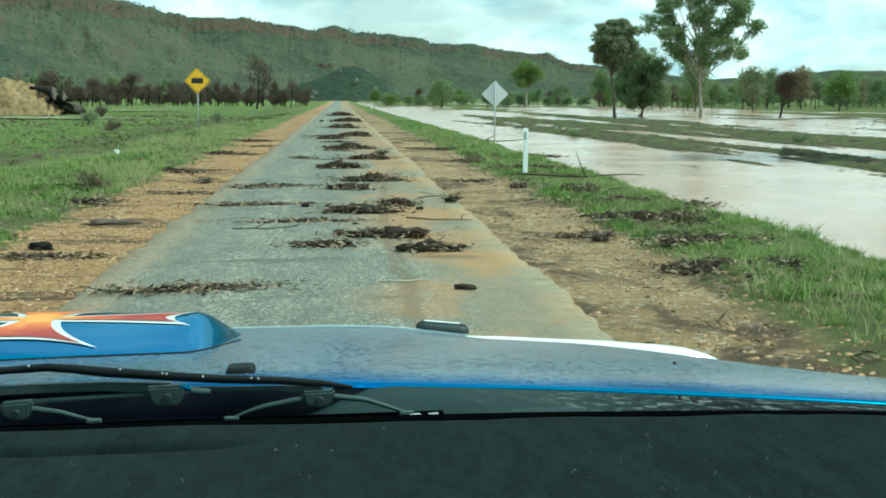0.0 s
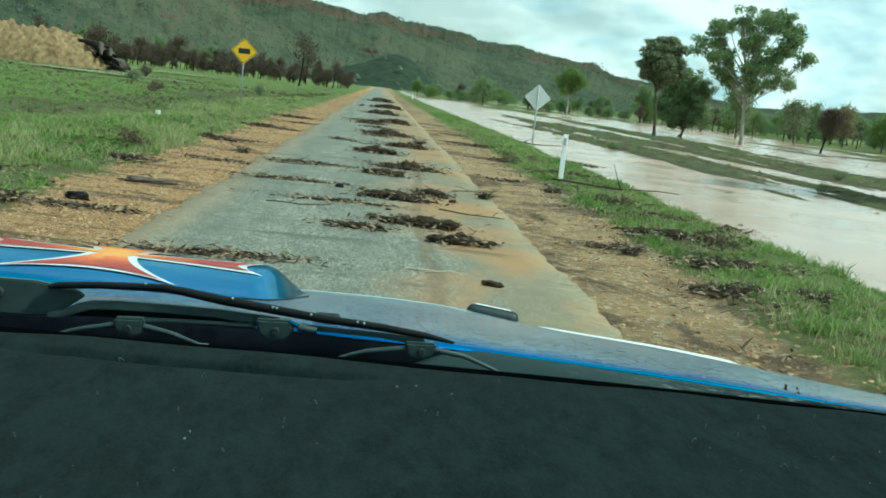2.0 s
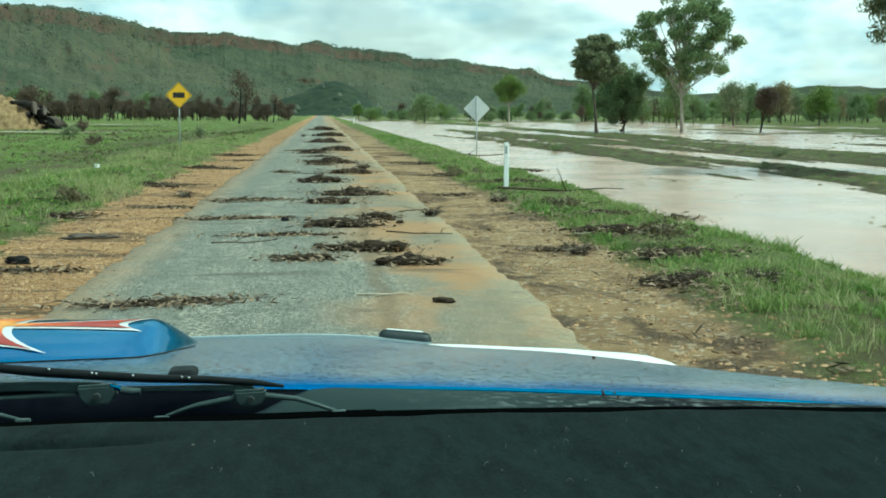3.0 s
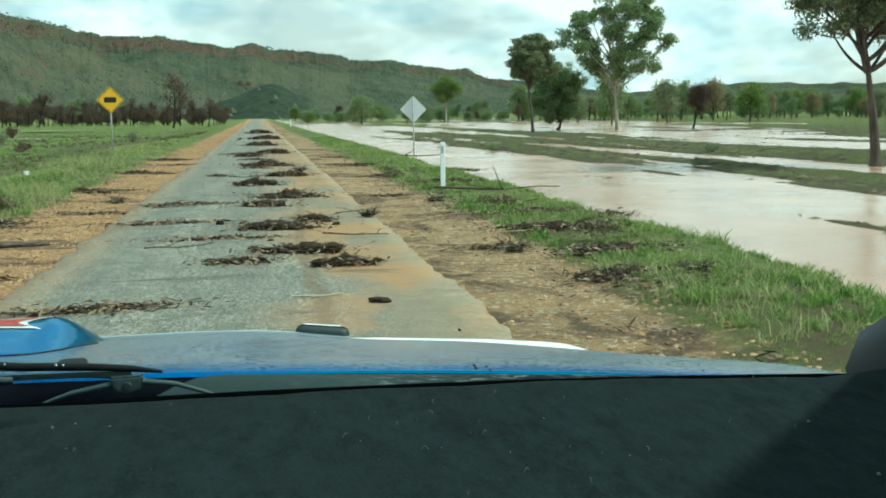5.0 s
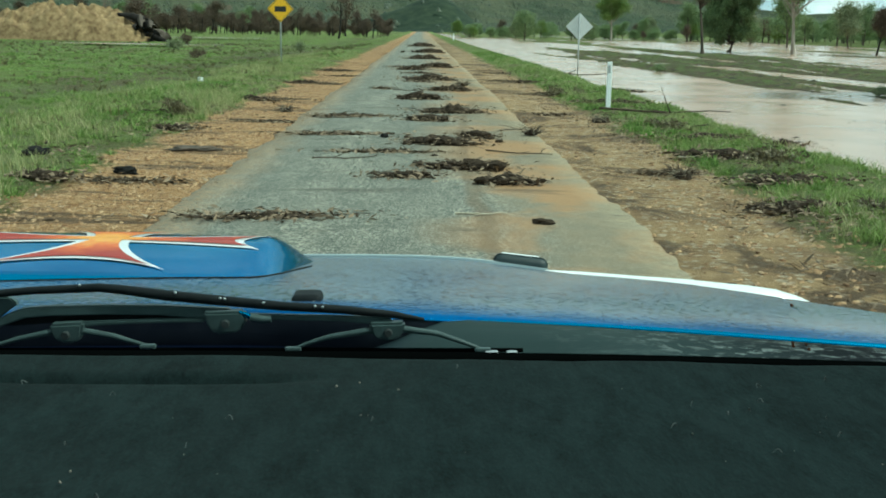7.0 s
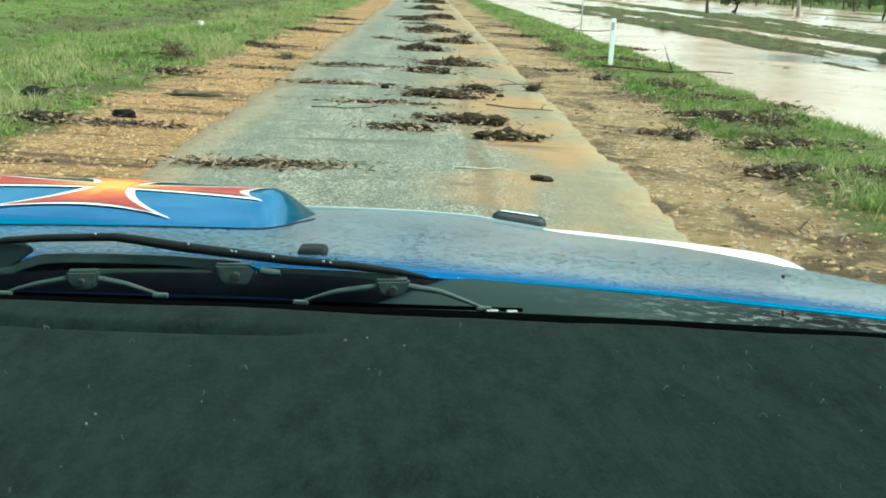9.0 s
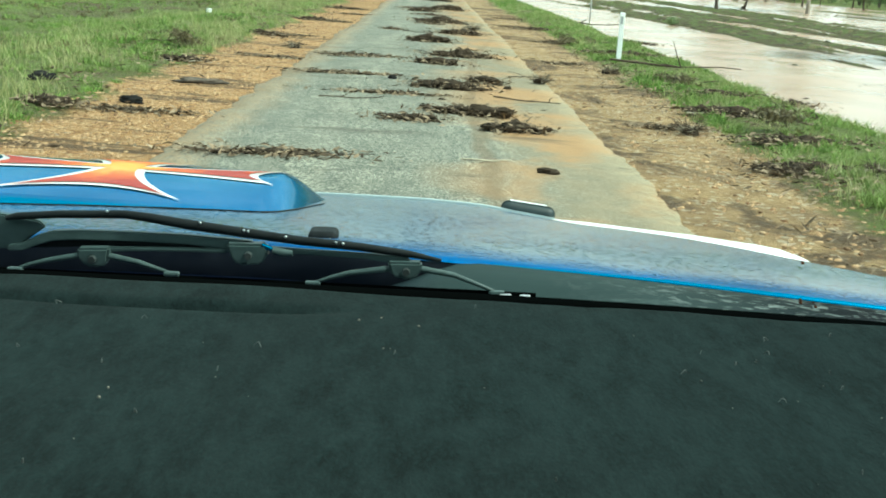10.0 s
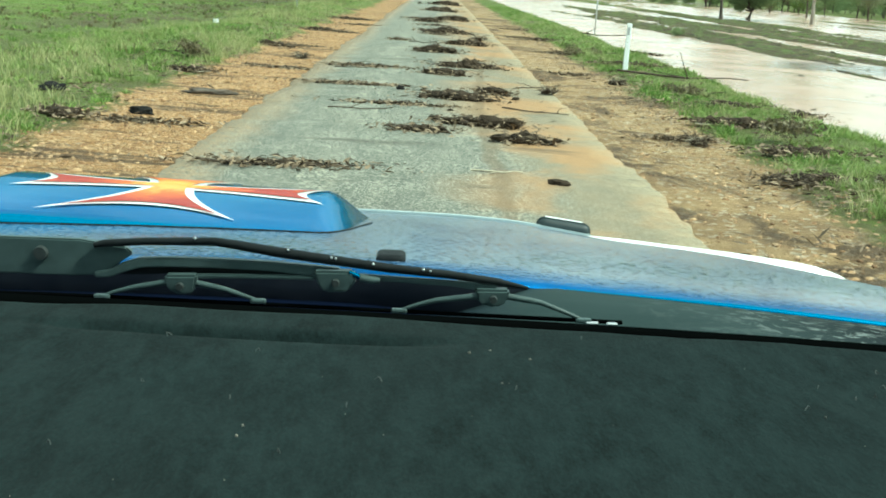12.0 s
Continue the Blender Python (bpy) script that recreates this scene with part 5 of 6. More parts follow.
def debris(x, y, length, width, height, seed, kind="low", turn=0.0):
    r = np.random.default_rng(seed)
    z = 0.0 if ROAD_LEFT < x < ROAD_RIGHT else float(ground_height(x, y))
    ob = thing("flood_debris", LABELS[kind], "debris", (x, y, z), turn, group="flood debris along the road")
    link("mulch", heap_mesh(length, width, height, seed, int({"low": 45, "heap": 105, "verge": 45}[kind] * (0.4 + length))), MULCH, ob)
    link("litter", litter_mesh(length * 1.3, width * 1.7, height * 1.1, int(90 + 330 * length), seed, 0.026), CHIPS, ob)
    if kind != "low":
        for k in range(5 if kind == "heap" else 3):
            s = height * r.uniform(0.8, 1.6)
            c = link("clod", CLODS[(seed + k) % 7], None, ob)
            c.matrix_basis = pose(r.normal(0, 0.27) * length, r.normal(0, 0.28) * width, height * r.uniform(0.1, 0.5), r.uniform(-25, 25), r.uniform(-25, 25), r.uniform(0, 360)) @ Matrix.Diagonal((s * r.uniform(1.1, 1.9), s, s * r.uniform(0.7, 1.1), 1))
    if kind == "heap" and seed % 3 != 1:
        for k in range(1 + seed % 2):
            sod = link("sod", SODS[(seed + k) % 4], None, ob, "matted slab of roots")
            sod.matrix_basis = pose((0.22 - 0.5 * k) * length, r.uniform(-0.2, 0.2) * width, 0.0, 0, 0, r.uniform(-12, 12)) @ Matrix.Diagonal((length * r.uniform(0.32, 0.5), width * r.uniform(0.55, 0.8), height * r.uniform(0.9, 1.3), 1))
    for k in range({"low": 3, "heap": 8, "verge": 14}[kind]):
        s = link("stick", crooked(r, r.uniform(0.2, 0.6) * min(1.2, length), r.uniform(0.004, 0.010), 3), STICK, ob)
        s.matrix_basis = pose(r.uniform(-0.45, 0.45) * length, r.uniform(-0.5, 0.5) * width, 0.25 * height, 0, r.uniform(-10, 10), r.uniform(-35, 35))
    for k in range({"low": 0, "heap": 2, "verge": 4}[kind]):
        s = link("bark_strip", crooked(r, r.uniform(0.10, 0.25), r.uniform(0.005, 0.010), 0), PALE_WOOD, ob, "bleached strip of bark")
        s.matrix_basis = pose(r.uniform(-0.5, 0.5) * length, r.uniform(-0.7, 0.2) * width, 0.15 * height, 0, 0, r.uniform(-60, 60))
    return ob


CLUMPS = ((0.95, 10.9, 0.55, 0.30, 0.12), (0.55, 12.0, 0.95, 0.30, 0.11), (-0.15, 11.3, 0.6, 0.30, 0.06), (0.30, 14.6, 1.1, 0.36, 0.13), (0.85, 15.6, 0.5, 0.3, 0.10), (0.15, 18.4, 0.8, 0.4, 0.10), (0.65, 20.2, 1.4, 0.45, 0.14),
          (0.05, 24.0, 0.9, 0.45, 0.14), (0.75, 27.5, 1.0, 0.5, 0.15), (0.35, 33.0, 1.6, 0.6, 0.17), (-0.3, 41.0, 1.2, 0.6, 0.16), (0.7, 44.0, 1.3, 0.7, 0.18), (0.2, 56.0, 1.8, 0.9, 0.2), (0.6, 71.0, 2.0, 1.1, 0.22), (0.1, 95.0, 2.2, 1.6, 0.24))
for k, row in enumerate(CLUMPS):
    debris(*row, 100 + k, "heap", placer.uniform(-9, 9))
for k in range(9):
    y = 9.4 + 3.0 * k * (1 + 0.05 * k) + placer.uniform(-1.2, 1.2)
    debris(placer.uniform(-1.3, 0.4), y, placer.uniform(0.35, 1.5), placer.uniform(0.12, 0.24) + 0.005 * y, 0.025 + 0.001 * y, 130 + k, "low", placer.uniform(-9, 9))
for k, (x, y, l) in enumerate([(3.5, 9.6, 0.9), (4.1, 11.3, 1.3), (3.9, 13.5, 1.2), (4.3, 15.8, 1.2), (4.3, 23.5, 1.5), (3.5, 27.0, 1.2), (3.3, 33.0, 1.4), (-3.95, 10.9, 0.7), (-3.9, 16.6, 0.9), (-3.6, 23.5, 1.2), (-3.4, 31.0, 1.3), (-3.2, 40.0, 1.5), (6.0, 17.5, 1.0), (5.6, 30.0, 1.5)]):
    debris(x, y, l, 0.40, 0.09, 170 + k, "verge", placer.uniform(-20, 20))
for k in range(5):
    debris(-2.9 + placer.uniform(-0.4, 0.4), 11.5 + 6.3 * k + placer.uniform(-0.9, 0.9), placer.uniform(0.6, 1.3), 0.20 + 0.02 * k, 0.03, 190 + k, "low", placer.uniform(-5, 5))
    debris(2.8 + placer.uniform(-0.3, 0.3), 13 + 6.8 * k + placer.uniform(-0.9, 0.9), placer.uniform(0.5, 1.0), 0.22 + 0.02 * k, 0.03, 200 + k, "low", placer.uniform(-5, 5))


def root_clump(x, y, size, seed):
    """A torn-out clump of grass: matted roots with dead blades and twigs standing out of it."""
    r = np.random.default_rng(seed)
    z = 0.0 if ROAD_LEFT < x < ROAD_RIGHT else float(ground_height(x, y))
    ob = thing("root_clump", "uprooted clump of dead grass, roots and twigs", "debris", (x, y, z), 30 * seed % 360, group="uprooted clumps")
    mat = link("roots", CLODS[seed % 7], None, ob)
    mat.matrix_basis = pose(0, 0, size * 0.12, 0, 0, 20) @ Matrix.Diagonal((size * 1.1, size * 0.8, size * 0.7, 1))
    for name, count, paint, long in (("twigs", 80, STICK, 0.7), ("dead_blades", 34, PALE_WOOD, 0.5)):
        pieces = []
        for _ in range(count):
            a, up = r.uniform(0, 6.283), r.uniform(0.02, 1.0)
            way = np.array([math.cos(a), math.sin(a), up]) * size * long * r.uniform(0.35, 1.0)
            foot = np.array([math.cos(a) * 0.2, math.sin(a) * 0.15, 0.12]) * size
            tip = foot + way + (0, 0, -0.25 * size * r.uniform(0, 1))
            tip[2] = max(tip[2], 0.01)
            tip[:2] += r.normal(0, 0.18 * size, 2)
            pieces.append(tube([foot, foot + way * 0.5 + r.normal(0, 0.10 * size, 3) + (0, 0, 0.05 * size), tip], [0.004, 0.003, 0.0012], 4))
        link(name, mesh_of(name, *join(pieces)), paint, ob)["kind"] = "stuff"
    return ob


for k, (x, y, s) in enumerate([(1.75, 16.2, 0.28), (3.0, 11.8, 0.32), (-2.6, 20.5, 0.3), (3.3, 19.0, 0.34), (4.1, 9.2, 0.3), (1.2, 30.0, 0.34)]):
    root_clump(x, y, s, 301 + k)


def fallen_branch(x, y, length, radius, seed, turn, material, label):
    r = np.random.default_rng(seed)
    z = 0.004 if ROAD_LEFT < x < ROAD_RIGHT else float(ground_height(x, y))
    ob = link("branch", crooked(r, length, radius, 2), material)
    ob.matrix_basis = pose(x, y, z, 0, 0, turn)
    return tagged(ob, label, "branch", group="fallen branches")


for k, (x, y, l, rad, turn, mat, label) in enumerate([
        (-0.9, 12.8, 0.8, 0.010, 5, STICK, "thin crooked dead branch lying on the road"),
        (1.3, 13.6, 0.9, 0.012, -20, STICK, "bent dark branch lying on the road"),
        (1.5, 16.8, 0.5, 0.010, 30, STICK, "short forked branch lying on the road"),
        (0.55, 9.0, 0.45, 0.010, 3, PALE_WOOD, "pale strip of bark lying on the road"),
        (0.9, 19.5, 0.6, 0.012, -8, PALE_WOOD, "pale bark strip lying across the road"),
        (4.9, 21.0, 2.6, 0.025, 12, STICK, "long bare branch lying on the bank by the post"),
        (5.6, 40.0, 3.2, 0.035, -30, STICK, "bare branch sticking out of the bank"),
        (-1.4, 18.5, 0.7, 0.009, 15, STICK, "thin stick lying near the road edge"),
        (-0.2, 27.0, 1.0, 0.012, -4, STICK, "straight stick lying across the road")]):
    fallen_branch(x, y, l, rad, 220 + k, turn, mat, label)


def leafy_branch(x, y, length, seed, turn):
    """A torn-off branch lying on the bank, its leaves wilted."""
    g = Grower(seed)
    ob = thing("leafy_branch", "torn-off branch with wilted grey-green leaves on the bank", "branch", (x, y, float(ground_height(x, y)) + 0.05), turn, group="torn branches")
    g.branch((-length / 2, 0, 0.02), (1, 0, 0.08), length * 0.6, 0.014, 2, 4, 0.45, -0.12)
    for v, _ in g.wood:
        v[:, 2] = np.maximum(v[:, 2], -0.03)
    g.tips = [np.array([t[0], t[1], min(max(t[2], 0.03), 0.16)]) for t in g.tips]
    link("stem", mesh_of("stem", *join(g.wood)), STICK, ob)
    link("foliage", mesh_of("foliage", *g.leaves(22, 0.020, 0.055, 0.2, 3.6)), WILTED, ob, "wilted leaves")
    return ob


WILTED = leaf_paint("wilted_leaves", (0.060, 0.050, 0.028), (0.23, 0.19, 0.10), 0.2)
for k, (x, y, length, turn) in enumerate([(4.3, 12.4, 0.8, 200), (4.5, 17.6, 0.9, 190), (-4.5, 18.6, 0.8, -15), (4.0, 27.0, 1.2, 160)]):
    leafy_branch(x, y, length, 330 + k, turn)


def lump(name, label, category, x, y, size, material, seed, z=None):
    bm = bmesh.new()
    bmesh.ops.create_icosphere(bm, subdivisions=3, radius=0.5)
    for v in bm.verts:
        n = v.co.normalized()
        v.co = v.co * (0.8 + 0.5 * noise.noise(n * 1.8 + Vector((seed, 0, 0))) + 0.15 * noise.noise(n * 6))
        v.co.x, v.co.y, v.co.z = v.co.x * size[0], v.co.y * size[1], v.co.z * size[2]
    ob = part(name, bm, material, smooth=True)
    floor_z = (0.0 if ROAD_LEFT < x < ROAD_RIGHT else float(ground_height(x, y))) if z is None else z
    ob.matrix_basis = pose(x, y, floor_z + size[2] * 0.3, 0, 0, seed * 37 % 50 - 25)
    return tagged(ob, label, category)


lump("log", "short charred black log on the gravel", "log", -3.25, 11.6, (0.40, 0.13, 0.12), CHAR, 3)
lump("bark_piece", "flat slab of brown bark lying on the gravel", "bark", -2.95, 13.9, (0.80, 0.26, 0.10), BARK, 9)
lump("log", "charred black stump half in the grass", "log", -4.5, 12.4, (0.34, 0.16, 0.14), CHAR, 4)
lump("clod", "dark clod of earth lying on the road", "clod", -0.5, 15.4, (0.14, 0.1, 0.1), CHAR, 5)
lump("clod", "dark clod of earth lying on the road", "clod", 1.15, 15.0, (0.13, 0.08, 0.06), MULCH, 6)
lump("clod", "dark clod of earth lying on the road", "clod", 1.05, 8.6, (0.2, 0.11, 0.07), MULCH, 7)
lump("clod", "dark clod of earth lying on the road", "clod", 0.2, 13.2, (0.1, 0.07, 0.05), MULCH, 8)
tub = thing("tub", "small white plastic tub lying in the grass", "tub", (-6.6, 32.0, float(ground_height(-6.6, 32.0)) + 0.10), 25)
part("shell", box((0.15, 0.13, 0.12), (0, 0, 0.02), 0.02, 3), WHITE, tub)

# ---------------------------------------------------------------- the car, standing on the road
car = thing("car", "blue four-wheel-drive with a flame-painted cross on its bonnet scoop", "car")
MIDLINE = -0.25
car.matrix_basis = Matrix.Translation((0, 0, 1.6)) @ Matrix.Rotation(radians(-1.45), 4, "Y") @ Matrix.Translation((0, 0, -1.6))   # it leans a little on the crown of the road


def bonnet_z(x, y):
    x, y = np.asarray(x, dtype=float), np.asarray(y, dtype=float)
    z = 1.354 - 0.1313 * (y - 0.885) - 0.0423 * (y - 0.885) ** 2 - np.where(x > 0, 0.062, 0.032) * x - 0.05 * x ** 2
    z = z - 0.075 * (y - 0.9) * np.clip(x - 0.1, 0, 0.16) - (0.02 + 0.80 * np.clip(y - 1.2, 0, 1)) * np.clip(x - 0.4, 0, 9) ** 2
    return z - 0.22 * np.clip(-x - 0.7, 0, 9) ** 2


def rear_y(x):
    """The bonnet's rear edge, a little farther from the glass behind the wiper."""
    return 0.885 - 0.02 * (x - MIDLINE) ** 2 + 0.014 * (1 - step(x, -0.13, -0.03))


def surface(rows):
    """A mesh from rows of points of equal length."""
    rows = np.asarray(rows, dtype=float)
    n, m = rows.shape[:2]
    i, j = np.meshgrid(np.arange(m - 1), np.arange(n - 1))
    a = (j * m + i).ravel()
    return rows.reshape(-1, 3), np.stack([a, a + 1, a + m + 1, a + m], -1)


def bonnet_mesh():
    xs = np.linspace(-1.22, 0.74, 80)
    rear = rear_y(xs)
    front = 1.90 - 0.10 * np.clip(np.abs(xs - MIDLINE) - 0.55, 0, 1) ** 2 * 4
    rows = []
    for dy, dz in ((-0.004, -0.0035), (-0.003, -0.0015)):
        rows.append(np.stack([xs, rear + dy, bonnet_z(xs, rear) + dz], -1))
    for t in np.linspace(0.008, 1, 46):
        y = rear + (front - rear) * t
        rows.append(np.stack([xs, y, bonnet_z(xs, y)], -1))
    for dy, dz in ((0.012, -0.006), (0.022, -0.022), (0.03, -0.08), (0.03, -0.16)):
        rows.append(np.stack([xs, front + dy, bonnet_z(xs, front) + dz], -1))
    return surface(rows)


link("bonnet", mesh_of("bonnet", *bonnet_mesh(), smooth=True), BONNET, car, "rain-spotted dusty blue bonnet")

SCOOP_X, SCOOP_HALF, SCOOP_REAR, SCOOP_LONG = -0.410, 0.275, 1.183, 0.397


def scoop_near(u):
    return SCOOP_REAR + 0.205 * np.clip((np.abs(u) - 0.80) / 0.20, 0, 1) ** 3.2


def scoop_z(x, y):
    u = (x - SCOOP_X) / SCOOP_HALF
    near = scoop_near(u)
    v = np.clip((y - near) / (SCOOP_REAR + SCOOP_LONG - near), 0, 1)
    yy = SCOOP_REAR + SCOOP_LONG * v
    top = np.interp(yy, (1.183, 1.1842, 1.187, 1.192, 1.204, 1.235, 1.28, 1.33, 1.40, 1.45, 1.49, 1.53, 1.58), (1.3108, 1.3143, 1.3177, 1.3197, 1.3208, 1.3215, 1.3215, 1.3205, 1.3178, 1.3142, 1.3082, 1.297, 1.240))
    side = np.clip((1 - np.abs(u)) / 0.24, 0, 1) ** 0.9
    side = side * side * (3 - 2 * side)
    base = bonnet_z(x, y) - 0.004
    return base + np.maximum(top - base, 0.0) * side - 0.03 * (x - SCOOP_X) * side


def scoop_mesh():
    us = np.concatenate([np.linspace(-1, -0.7, 14), np.linspace(-0.68, 0.68, 40), np.linspace(0.7, 1, 14)])
    rows = []
    for t in np.concatenate([np.linspace(0, 0.08, 26), np.linspace(0.09, 0.85, 28), np.linspace(0.87, 1, 8)]):
        x = SCOOP_X + SCOOP_HALF * us
        near = scoop_near(us)
        y = near + (SCOOP_REAR + SCOOP_LONG - near) * t
        rows.append(np.stack([x, y, scoop_z(x, y)], -1))
    return surface(rows)


scoop = link("bonnet_scoop", mesh_of("bonnet_scoop", *scoop_mesh(), smooth=True), BLUE, car, "glossy metallic blue bonnet scoop")
lip_x = SCOOP_X + SCOOP_HALF * np.linspace(-1.01, 1.01, 60)
lip_y = scoop_near((lip_x - SCOOP_X) / SCOOP_HALF) - 0.0015
link("seam", mesh_of("seam", *tube(np.stack([lip_x, lip_y, bonnet_z(lip_x, lip_y) + 0.0002], -1), 0.0015, 6), smooth=True), BLACK, scoop, "dark sealant line round the scoop")

CROSS = (SCOOP_X + 0.014, 1.404)


def cross_arm(way, length, narrow, wide, hollow, grow, lift):
    """One flared arm of the painted cross, laid on the scoop's skin."""
    rows = []
    ax, ay = way
    for s in np.linspace(0, 1, 22):
        t = np.linspace(-1, 1, 15)
        along = (length + grow) * s * (1 - hollow * (1 - t ** 2) * s ** 3)
        w = (narrow + (wide - narrow) * s ** 2.0 + grow * (0.75 + 0.5 * s)) * t
        x = CROSS[0] + ax * along + ay * w
        y = CROSS[1] + ay * along + ax * w
        rows.append(np.stack([x - CROSS[0], y - CROSS[1], scoop_z(x, y) + lift - 1.3], -1))
    return surface(rows)


ARMS = (((1, 0), 0.190, 0.012, 0.043, 0.14), ((-1, 0), 0.178, 0.012, 0.043, 0.14), ((0, -1), 0.174, 0.020, 0.098, 0.27), ((0, 1), 0.085, 0.022, 0.060, 0.10))
for name, grow, lift, mat in (("cross_outline", 0.0145, 0.0010, TRIM_WHITE), ("flame_cross", 0.0, 0.0020, FLAME)):
    me = mesh_of(name, *join([cross_arm(*arm, grow, lift + 0.0002 * k) for k, arm in enumerate(ARMS)]), smooth=True)
    ob = link(name, me, mat, scoop, "white painted outline" if grow else "orange and red flame-painted cross")
    ob.location = (CROSS[0], CROSS[1], 1.3)


def plate(points, y, thick, bevel=0.0):
    """An upright plate facing back, from its outline in x and z."""
    m = Matrix(((1, 0, 0, 0), (0, 0, 1, y), (0, 1, 0, 0), (0, 0, 0, 1)))
    return slab(points, thick, bevel, m)


# deflector along the front edge: smoked on one part, white on the other
xs = np.linspace(-1.0, 0.243, 32)
low = [(x, float(bonnet_z(x, 1.9)) - 0.03) for x in xs]
high = [(x, float(bonnet_z(x, 1.9)) + 0.001) for x in xs[::-1]]
part("deflector", plate(low + high, 1.915, 0.01, 0.002), TINTED, car, "smoked plastic deflector along the bonnet front")
white_top = [(0.235, 1.1500), (0.30, 1.1460), (0.40, 1.1365), (0.50, 1.1280), (0.575, 1.1190), (0.615, 1.1145), (0.66, 1.1070), (0.705, 1.0925), (0.737, 1.0760), (0.758, 1.0610)]
wx = np.linspace(0.235, 0.758, 44)
wz = np.interp(wx, [p[0] for p in white_top], [p[1] for p in white_top])
profile = ((1.868, -0.085), (1.876, -0.035), (1.886, -0.010), (1.897, -0.001), (1.908, 0.0), (1.922, -0.008), (1.930, -0.05))
link("deflector", mesh_of("deflector", *surface([np.stack([wx, wx * 0 + y, wz + dz], -1) for y, dz in profile]), smooth=True), WHITE, car, "white moulding along the bonnet front")
edge_x = np.linspace(0.06, 0.70, 40)
edge_y = rear_y(edge_x) - 0.003
link("bonnet_edge", mesh_of("bonnet_edge", *tube(np.stack([edge_x, edge_y, bonnet_z(edge_x, edge_y) - 0.0024], -1), np.interp(edge_x, (0.06, 0.2, 0.7), (0.0010, 0.0034, 0.0046)), 8), smooth=True), BLUE, car, "bright blue rolled rear edge of the bonnet")

tilt = Matrix.Rotation(radians(7.5), 4, "Y")
pod = part("mirror_pod", box((0.102, 0.030, 0.044), (0.191, 1.933, 1.1500), 0.019, 6, tilt), plastic_paint("dark_grey_rubber", (0.012, 0.022, 0.023), 0.5), car, "dark rubber pod on the bonnet front", smooth=True)
part("rim", box((0.070, 0.008, 0.003), (0.1925, 1.938, 1.1712), 0.0014, 3, tilt), WHITE, pod, "thin white top edge")

jet = part("washer_jet", box((0.027, 0.028, 0.017), (-0.091, 0.972, 1.3430), 0.0065, 4), BLACK, car, "black washer jet on the bonnet", smooth=True)
part("nozzle", box((0.003, 0.003, 0.003), (-0.084, 0.9575, 1.3455), 0.001, 1), STEEL, jet)

# cowl between windscreen and bonnet
def dash_z(x):
    return 1.3955 - 0.018 * x - 0.045 * np.clip(x, 0, 1) ** 2


xs = np.linspace(-1.15, 0.66, 90)
level = lambda t: (dash_z(xs) - 0.013) * (1 - t) + (bonnet_z(xs, 0.882) - 0.0012) * t
sunk = 0.030 * (1 - step(xs, -0.045, 0.045))
gully = 0.020 * step(xs, -0.06, 0.02) * (1 - step(xs, 0.06, 0.15))   # the hollow in which the blade's end lies
cowl_rows = [np.stack([xs, 0.668 + (rear_y(xs) - 0.0055 - 0.668) * t, level(t) + 0.004 * math.sin(math.pi * t) - sunk * math.sin(math.pi * min(t * 1.6, 1.0) * 0.5) - gully * math.exp(-((t - 0.33) / 0.17) ** 2)], -1) for t in (0, 0.08, 0.16, 0.24, 0.32, 0.4, 0.48, 0.56, 0.65, 0.85, 1.0)]
cowl_rows.append(cowl_rows[-1] + np.array([0, 0.006, -0.03]))
# rear flange of the bonnet, its navy colour standing in for the gap's shade
flange_y = rear_y(xs) + 0.0015
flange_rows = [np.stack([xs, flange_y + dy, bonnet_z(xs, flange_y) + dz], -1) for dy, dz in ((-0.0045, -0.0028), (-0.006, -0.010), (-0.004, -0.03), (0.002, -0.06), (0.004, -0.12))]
link("bonnet_seal", mesh_of("bonnet_seal", *surface(flange_rows), smooth=True), plastic_paint("navy_painted_shade", (0.004, 0.007, 0.014), 0.5), car, "rear flange painted dark navy as shade under the bonnet edge")
link("cowl", mesh_of("cowl", *surface(cowl_rows), smooth=True), COWL, car, "weathered dark cowl panel flecked with dirt, recess shade painted in")

# wiper lying at the foot of the glass
WY = 0.750
wiper = link("wiper", mesh_of("wiper", *tube([(-0.289, WY, 1.4075), (-0.282, WY, 1.4092), (-0.253, WY, 1.4115), (-0.206, WY, 1.4130), (-0.190, WY, 1.4112), (-0.162, WY, 1.4070), (-0.123, WY, 1.4025), (-0.083, WY, 1.3980), (-0.042, WY, 1.3950), (-0.008, WY, 1.3910), (0.014, WY, 1.3870)],
             [0.0018, 0.0026, 0.0027, 0.0030, 0.0033, 0.0037, 0.0035, 0.0032, 0.0030, 0.0026, 0.0012], 8), smooth=True), BLACK, car, "black steel windscreen wiper arm")


def flat_bar(points, heights, y, thick):
    up = [(x, z + h / 2) for (x, z), h in zip(points, heights)]
    down = [(x, z - h / 2) for (x, z), h in zip(points, heights)]
    return plate(up + down[::-1], y, thick, 0.0009)


def rivet(x, z, y, radius, owner):
    bm = bmesh.new()
    bmesh.ops.create_cone(bm, cap_ends=True, segments=16, radius1=radius, radius2=radius * 0.8, depth=0.004, matrix=Matrix.Translation((x, y, z)) @ Matrix.Rotation(radians(90), 4, "X"))
    part("rivet", bm, RIVET, owner, "dull steel rivet")


